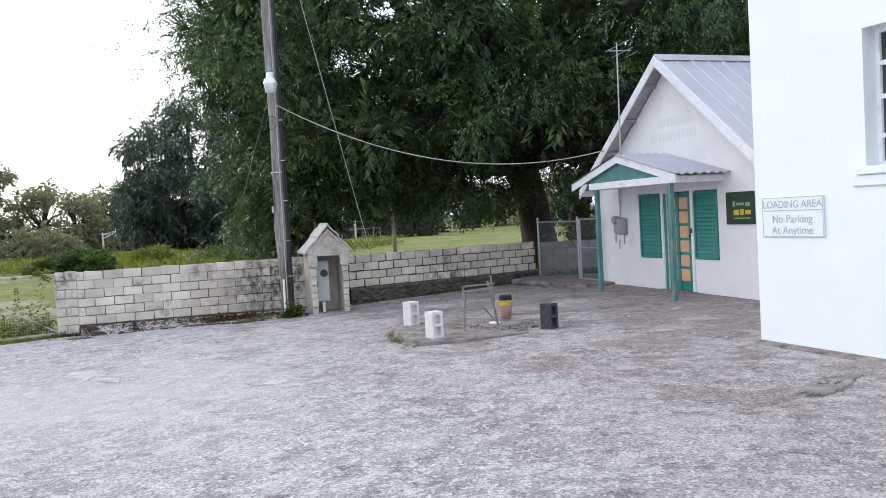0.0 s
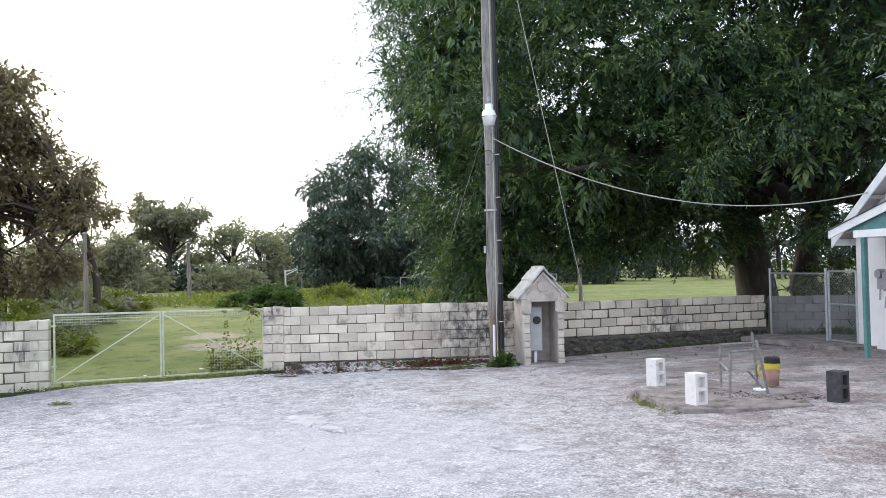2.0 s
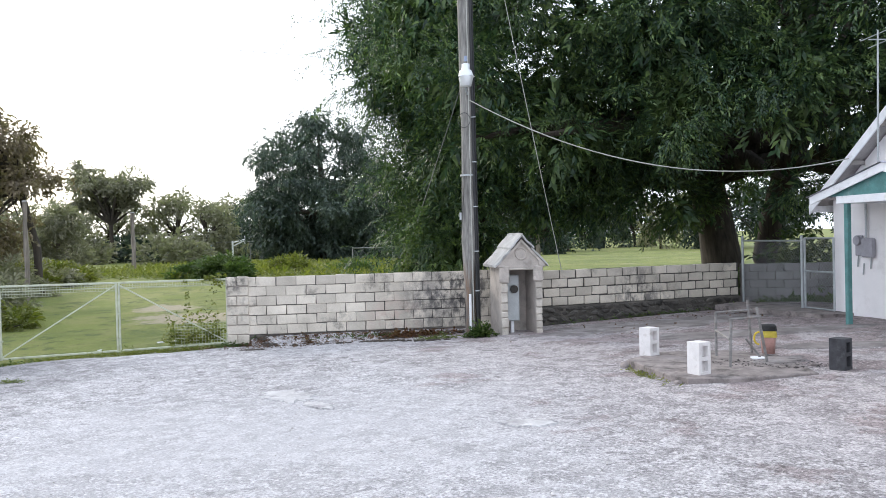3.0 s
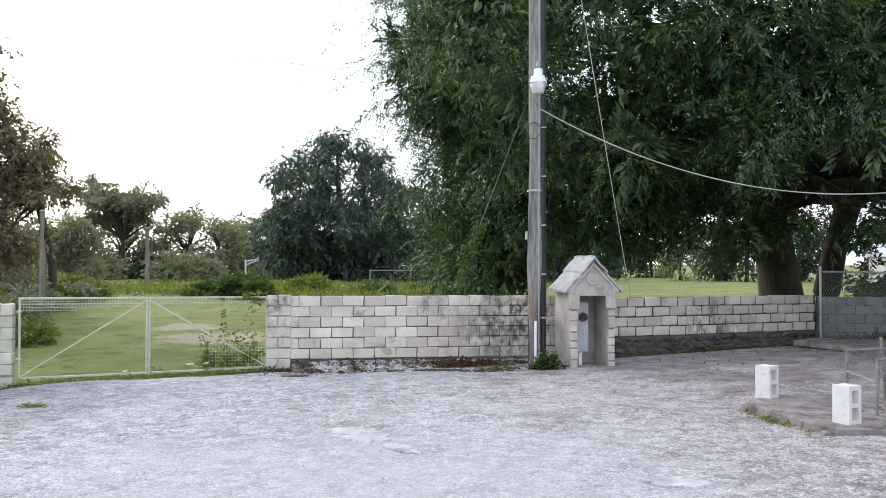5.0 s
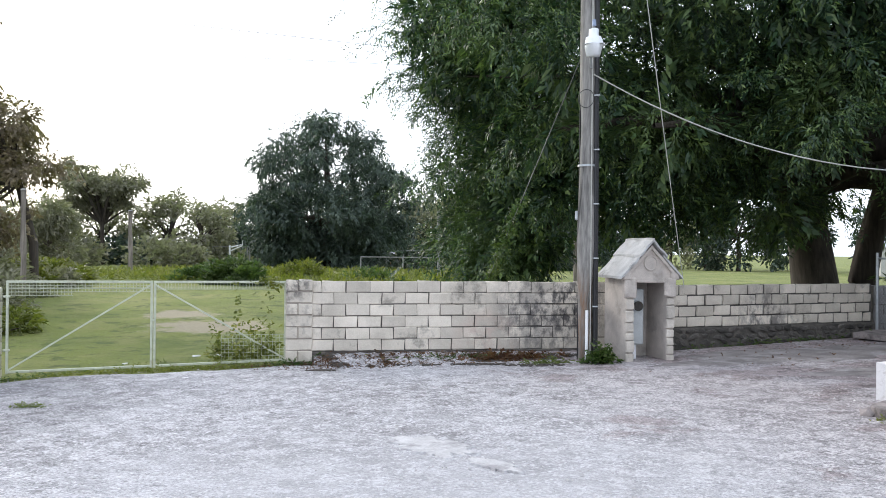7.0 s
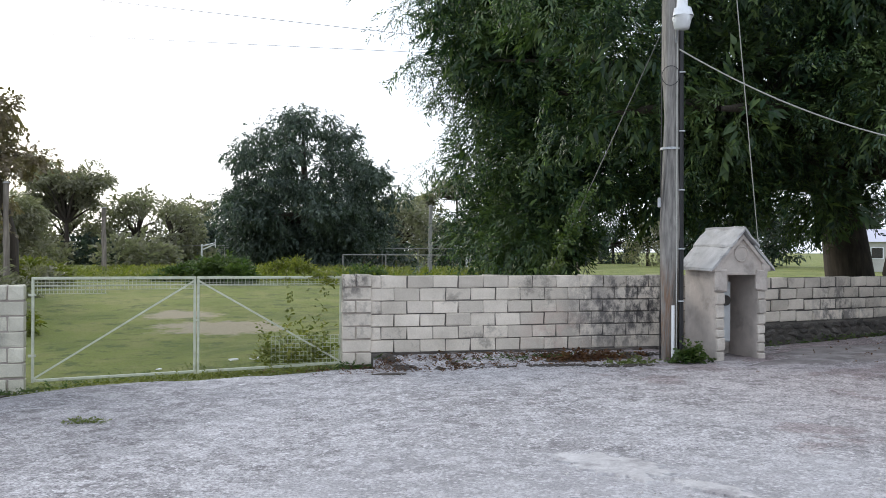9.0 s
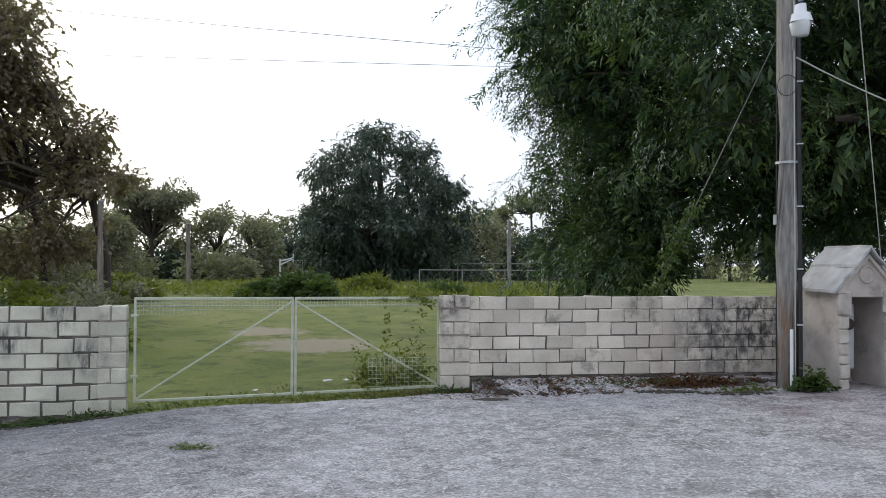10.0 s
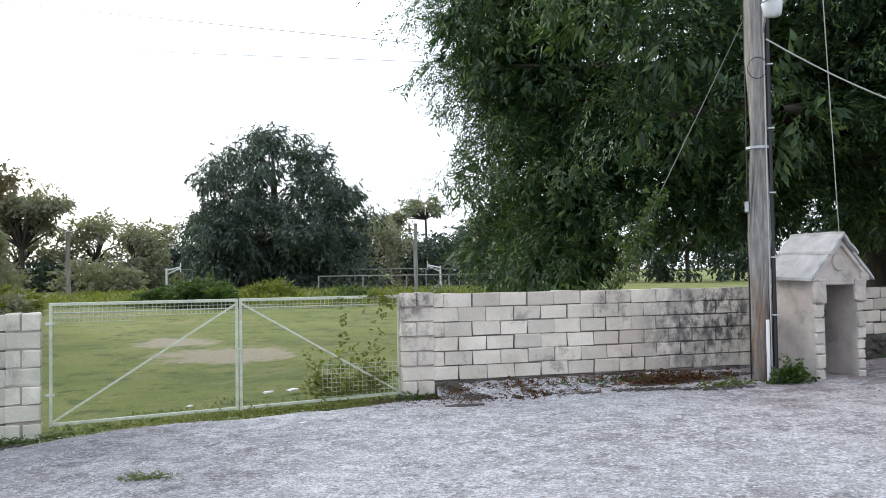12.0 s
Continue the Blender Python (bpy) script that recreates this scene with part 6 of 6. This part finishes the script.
def bush(name, x, y, rx, ry, h, n, mat, shape, size, seed, label, hang=.15):
    r = random.Random(seed)
    t = []
    for _ in range(max(5, int(rx * 5))):
        u, v = r.uniform(-1, 1), r.uniform(-1, 1)
        q = max(0.25, 1 - .6 * abs(u) - .2 * abs(v))
        k = h * q * r.uniform(.5, .75)
        t.append((u * rx, v * ry, h * q * r.uniform(.3, .5), k * 1.1, k))
    rng = np.random.default_rng(seed)
    pts, out = clump_points(rng, t, n)
    pts[:, 2] = np.abs(pts[:, 2])
    v, f = leaves(rng, pts, out + np.array([0, 0, .35]), shape, size, hang)
    e = thing(name, Matrix.Translation((x, y, gz(x, y) - .1)), label, "bush")
    bm = bmesh.new()
    for k in range(6):
        c = t[k % len(t)]
        rod(bm, (c[0] * .5, c[1] * .5, 0), c[:3], .03, .015, 5)
    part("stem", bm, BARK_DARK, e)
    raw_mesh("foliage", v, f, mat, e)
    return e


bush("dark_bush", -27.6, 36.4, 2.0, 1.0, 1.15, 1700, LEAF_SHRUB, BROAD, .55, 81, "dark green bush growing beyond the gate")
bush("dark_bush", -30.2, 37.6, 1.6, 1.0, .75, 1000, LEAF_SHRUB, BROAD, .55, 82, "low green bush beyond the gate")
bush("yellow_bush", -27.0, 41.4, 1.1, .8, 1.15, 1500, LEAF_YELLOW, FINE, .6, 83, "rounded yellow-green bush in the field")
bush("low_scrub", -23.0, 40.5, 2.2, .8, .7, 800, LEAF_SHRUB, FINE, .6, 84, "low scrub in the field")
rb = random.Random(9)
for i in range(13):                                   # scrub along the field's left side
    s = i / 12
    x, y = -46 + 27 * s * .95 + rb.uniform(-1, 1), 41 - 23 * s + rb.uniform(-1.2, 1.2)
    if y < 27:
        continue
    bush("hedge_bush", x, y, rb.uniform(1.6, 2.6), rb.uniform(1, 1.6), rb.uniform(.9, 1.5), 750, rb.choice([LEAF_YELLOW, LEAF_HAZED, LEAF_YELLOW, LEAF_HAZED]), BROAD, .62, 90 + i,
         "tangled scrub along the field's edge")
for i, (x, y, h, m) in enumerate(((-23.8, 19.0, 1.5, LEAF_YELLOW), (-26.0, 21.2, 1.7, LEAF_HAZED), (-28.6, 22.3, 1.6, LEAF_YELLOW), (-30.5, 26.0, 1.7, LEAF_HAZED), (-33.0, 28.5, 1.6, LEAF_YELLOW), (-25.5, 17.5, 1.8, LEAF_SHRUB))):
    bush("hedge_bush", x, y, 1.5, 1.0, h * .8, 900, m, BROAD, .5, 130 + i, "tangled yellow-green scrub behind the block wall")
rh = random.Random(41)
for i in range(11):                                   # undergrowth below the far tree line
    a, D = radians(54 - 3.1 * i), rh.uniform(74, 92)
    bush("thicket", -6 - D * math.sin(a), 4 + D * math.cos(a), rh.uniform(3.2, 4.6), 1.6, rh.uniform(2.6, 3.8), 620, LEAF_MANGO if i % 3 == 1 else LEAF_HAZED, FAR_SPRAY, .8, 170 + i,
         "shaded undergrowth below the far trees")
grassy = []
for _ in range(5200):
    x = rv.uniform(-45, -17)
    y = rv.uniform(36, 58)
    grassy.append((x, y, gz(x, y) - .05))
leafy_stuff("tall_grass", grassy, [(rv.gauss(0, .3), rv.gauss(0, .3), 1) for _ in grassy], LEAF_YELLOW, spray_shape(2, .3, .3, .05, .02), .95, 0, 44, "unmown dry grass at the field's far side", "grass", "stuff")
near_grass = []
dg = (GATE_R - GATE_L).normalized()
for _ in range(1500):
    s, q = rv.uniform(-3, 9), rv.random() ** 2.5 * 1.3 + .05
    p = GATE_L + dg * s + Vector((-dg.y, dg.x)) * q
    near_grass.append((p.x, p.y, gz(p.x, p.y) - .045))
leafy_stuff("grass", near_grass, [(rv.gauss(0, .5), rv.gauss(0, .5), 1) for _ in near_grass], LEAF_GRASS, BLADE, .3, 0, 45, "short yellow-green grass beyond the gate", "grass", "stuff")


r3 = random.Random(17)
lobes = []
for across, z, size in ((2.0, 5.7, 1.7), (1.2, 3.4, 1.1), (-2.4, 3.6, 1.5), (.4, 7.0, 2.0), (-2.6, 6.6, 2.4), (-.6, 8.7, 1.6), (-2.6, 8.6, 2.0), (-1.6, 9.8, 1.8), (-3.4, 10.7, 1.9), (-1.1, 11.3, 1.2), (-5.2, 9.3, 2.4), (-6.5, 5.5, 2.2)):
    for _ in range(17):
        d = Vector((r3.gauss(0, 1), r3.gauss(0, 1), r3.gauss(0, .8))).normalized() * size * r3.uniform(.5, 1)
        r = r3.uniform(.38, .75)
        lobes.append((.68 * (across - 1.2) + d.x, .73 * (across - 1.2) + d.y, z + .7 * d.z, r, r * .6))
tree("mahogany_tree", (-31.5, 26.5, gz(-31)), "tall open brownish tree at the field's edge", [
    [(1.0, 1.0, -.2, .19), (.9, 1.0, 2.5, .16), (.5, .6, 4.9, .13)], [(-1.6, .6, -.2, .13), (-1.8, .6, 2.5, .11), (-2.2, .3, 5.2, .1)], [(-3.4, -.4, -.2, .14), (-3.2, -.4, 2.5, .12), (-3.2, -1.0, 5.5, .11)]],
    lobes, 10500, LEAF_BROWN, BARK_DARK, ROUND, .6, .1, 23, limbs_to=60, pads=(560, .46, .5))
tree("mahogany_tree", (-38.5, 27.0, gz(-36)), "brownish tree with a tangled crown", [
    [(0, 0, -.2, .16), (.2, 0, 2, .13), (.1, .1, 4, .1)], [(1.2, .6, -.2, .14), (1.5, .6, 2, .11), (1.4, .7, 4, .09)]],
    dome(r3, 40, 0, 0, 5, 4, .8, 8.2, .7, 1.3, low=.15), 5200, LEAF_BROWN, BARK_DARK, ROUND, .78, .1, 24, limbs_to=30, pads=(620, .8, .5))
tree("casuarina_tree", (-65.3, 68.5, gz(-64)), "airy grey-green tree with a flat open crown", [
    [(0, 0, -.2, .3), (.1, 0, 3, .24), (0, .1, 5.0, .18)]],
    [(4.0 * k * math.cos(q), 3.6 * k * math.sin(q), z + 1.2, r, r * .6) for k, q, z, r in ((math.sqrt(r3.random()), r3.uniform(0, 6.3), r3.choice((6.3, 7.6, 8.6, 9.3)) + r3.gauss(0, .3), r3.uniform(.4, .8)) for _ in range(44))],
    3800, LEAF_HAZED, BARK_DARK, ROUND, .95, .1, 25, limbs_to=40, pads=(230, .55, .4))
tree("umbrella_tree", (-34.2, 96.2, gz(-35)), "thin far tree with a flat umbrella crown", [
    [(0, 0, -.2, .22), (.2, 0, 4, .18), (0, .1, 8.2, .13)]],
    [(r3.uniform(-2.3, 1.7), r3.uniform(-1.5, 1.5), 9.8 + r3.gauss(0, .45), r3.uniform(.35, .6), r3.uniform(.2, .35)) for _ in range(15)] + [(-3.4 + r3.gauss(0, .5), 0, 8.4 + r3.gauss(0, .4), .6, .4) for _ in range(5)],
    900, LEAF_HAZED, BARK_DARK, FAR_SPRAY, .5, .1, 27, limbs_to=20)
tree("lime_tree", (-47.5, 44.5, gz(-47)), "small pale yellow-green tree in the scrub", [
    [(0, 0, -.2, .14), (.1, 0, 1.5, .1), (0, .1, 2.6, .08)]], dome(r3, 16, 0, 0, 2.4, 2, .5, 5.2, .6, 1.0), 1800, LEAF_HAZED, BARK_PALE, BROAD, .7, .1, 26)

# tree line: three kinds of far tree, built once and copied
kinds = []
# the grey-green kinds carry the air's haze in their leaf colour
for k, (h, r, m, n) in enumerate(((8.5, 4.6, LEAF_HAZED, 1150), (7.5, 5.0, LEAF_MANGO, 1500), (10.0, 4.0, LEAF_HAZED, 850))):
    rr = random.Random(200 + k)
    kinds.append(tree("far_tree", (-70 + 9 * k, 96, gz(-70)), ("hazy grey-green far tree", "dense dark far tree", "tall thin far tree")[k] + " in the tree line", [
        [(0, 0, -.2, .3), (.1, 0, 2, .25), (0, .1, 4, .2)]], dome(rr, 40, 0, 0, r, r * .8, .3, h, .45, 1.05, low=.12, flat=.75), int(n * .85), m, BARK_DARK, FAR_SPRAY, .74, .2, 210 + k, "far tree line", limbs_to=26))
rt = random.Random(8)
spots = []
for i in range(30):                                   # an arc of woods behind the field
    a = radians(62 - i * 2.15)
    D = rt.uniform(84, 112)
    spots.append((-6 - D * math.sin(a), 4 + D * math.cos(a), .55 + .4 * rt.random()))
spots += [(-64, 52, .6), (-70, 58, .7), (-60, 44, .55), (-57, 36, .6), (-50, 30, .6), (-47, 24, .7), (-35, 80, .8), (-31, 84, .75), (-22, 78, .7), (-27, 88, .95)]
spots += [(8, 90, .9), (16, 84, 1), (24, 74, 1), (30, 66, 1), (38, 70, 1), (0, 98, 1)]
for i, (x, y, s) in enumerate(spots):
    az = math.degrees(math.atan2(-7 - x, y - 4))
    src = kinds[rt.choice((1, 1, 0)) if az < 17 or 27 < az < 34 else rt.choice((0, 0, 2))]
    copy_thing(src, Matrix.Translation((x, y, gz(x))) @ Matrix.Rotation(rt.uniform(0, 6.3), 4, "Z") @ Matrix.Diagonal((s, s, s, 1)))


def far_house(x, y, w, d, h, rz, wall, label):
    t = thing("far_house", Matrix.Translation((x, y, gz(x))) @ Matrix.Rotation(radians(rz), 4, "Z"), label, "house", "houses beyond the trees")
    part("wall", boxed((-w / 2, -d / 2, -.3), (w / 2, d / 2, h)), wall, t)
    part("roof", prism(bmesh.new(), [(-w / 2 - .3, -d / 2 - .3, h), (-w / 2 - .3, d / 2 + .3, h), (-w / 2 - .3, 0, h + d * .22)], Vector((w + .6, 0, 0))), ROOF_METAL, t)
    for k in range(int(w / 2.6)):
        xx = -w / 2 + 1.3 + 2.6 * k
        win = part("window", boxed((xx - .5, -d / 2 - .04, h * .4), (xx + .5, -d / 2 + .01, h * .82)), WHITE_TRIM, t)
        part("pane", boxed((xx - .42, -d / 2 - .05, h * .43), (xx + .42, -d / 2 - .042, h * .79)), DARK_METAL, win)
    return t


RED_WALL = surface("brick_red_wall", (.36, .13, .08), .15)
far_house(8.5, 80, 7, 5, 2.3, 8, FAR_HOUSE, "low white house beyond the trees")
far_house(13, 62, 6, 3, 1.15, 10, RED_WALL, "low red-walled shed beyond the trees")
far_house(25, 66, 12, 7, 2.8, 14, FAR_HOUSE, "white house with a pale roof")
far_house(-46, 96, 8, 6, 1.8, 10, RED_WALL, "far brown-red house behind the mango tree")

# ---- block walls, piece by piece ----
block_wall("wall_1", PIER - Vector((.07, .041)), BEND, 1.03, 6, "weathered grey concrete block boundary wall with dark stains", rng_w, shift=0.0)
wall_two = block_wall("wall_2", BEND, CORNER, 0.98, 4, "grey concrete block wall on a dark rubble base", rng_w, foot_out=0.08, mortar=MORTAR_DARK, full=NARROW, half=NARROW_HALF)
block_wall("wall_3", LEFT_END, GATE_L - Vector((0.32, 0.25)), 0.91, 7, "pale grey concrete block wall beside the gate", rng_w, full=PALE, half=PALE_HALF, course=.217)
pier((PIER.x - 0.46 * math.cos(WALL_DIR), PIER.y - 0.46 * math.sin(WALL_DIR) - 0.04), WALL_DIR, 0.46, 0.24, 1.05, 7, "pinkish grey block gate pier", rng_w)
pier((GATE_L.x - 0.36, GATE_L.y - 0.31), math.atan2(5.0, 7.2), 0.40, 0.20, 0.915, 7, "pale grey block gate pier with a cracked top", rng_w, PALE, PALE_HALF, .217)

side_dir = Vector((math.cos(radians(16)), math.sin(radians(16))))
block_wall("wall_4", C3 + Vector((.05, .1)), C3 + Vector((.05, .1)) + side_dir * 13, .93, 6, "dull grey block wall behind the side gate", rng_w, full=DULL, half=DULL_HALF)

# rubble stones along the foot of the second wall
RUBBLE = surface("dark_rubble_stone", (0.085, 0.078, 0.07), 0.5, (0.035, 0.033, 0.03), 0.7, 5, 40, 0.95, relief=0.8, depth=0.02, per_object=0.4)
stones = []
for k in range(4):
    rs = random.Random(300 + k)
    bm = bmesh.new()
    bmesh.ops.create_icosphere(bm, subdivisions=1, radius=1)
    for v in bm.verts:
        v.co *= rs.uniform(.55, 1.15)
        v.co.x *= .14
        v.co.y *= .07
        v.co.z *= .075
    stones.append(finish("stone", bm, RUBBLE))
wall_len = (CORNER - BEND).length
rs = random.Random(77)
for row in range(3):
    x = .1 + .1 * row
    while x < wall_len - .1:
        o = new("stone", stones[rs.randrange(4)])
        o.parent = wall_two
        o.matrix_local = (Matrix.Translation((x, -.075 + rs.uniform(-.02, .02), -.10 + .105 * row + rs.uniform(-.02, .02)))
                          @ Matrix.Rotation(rs.uniform(-.3, .3), 4, "Y") @ Matrix.Diagonal((rs.uniform(.8, 1.25), 1, rs.uniform(.8, 1.1), 1)))
        x += rs.uniform(.2, .3)
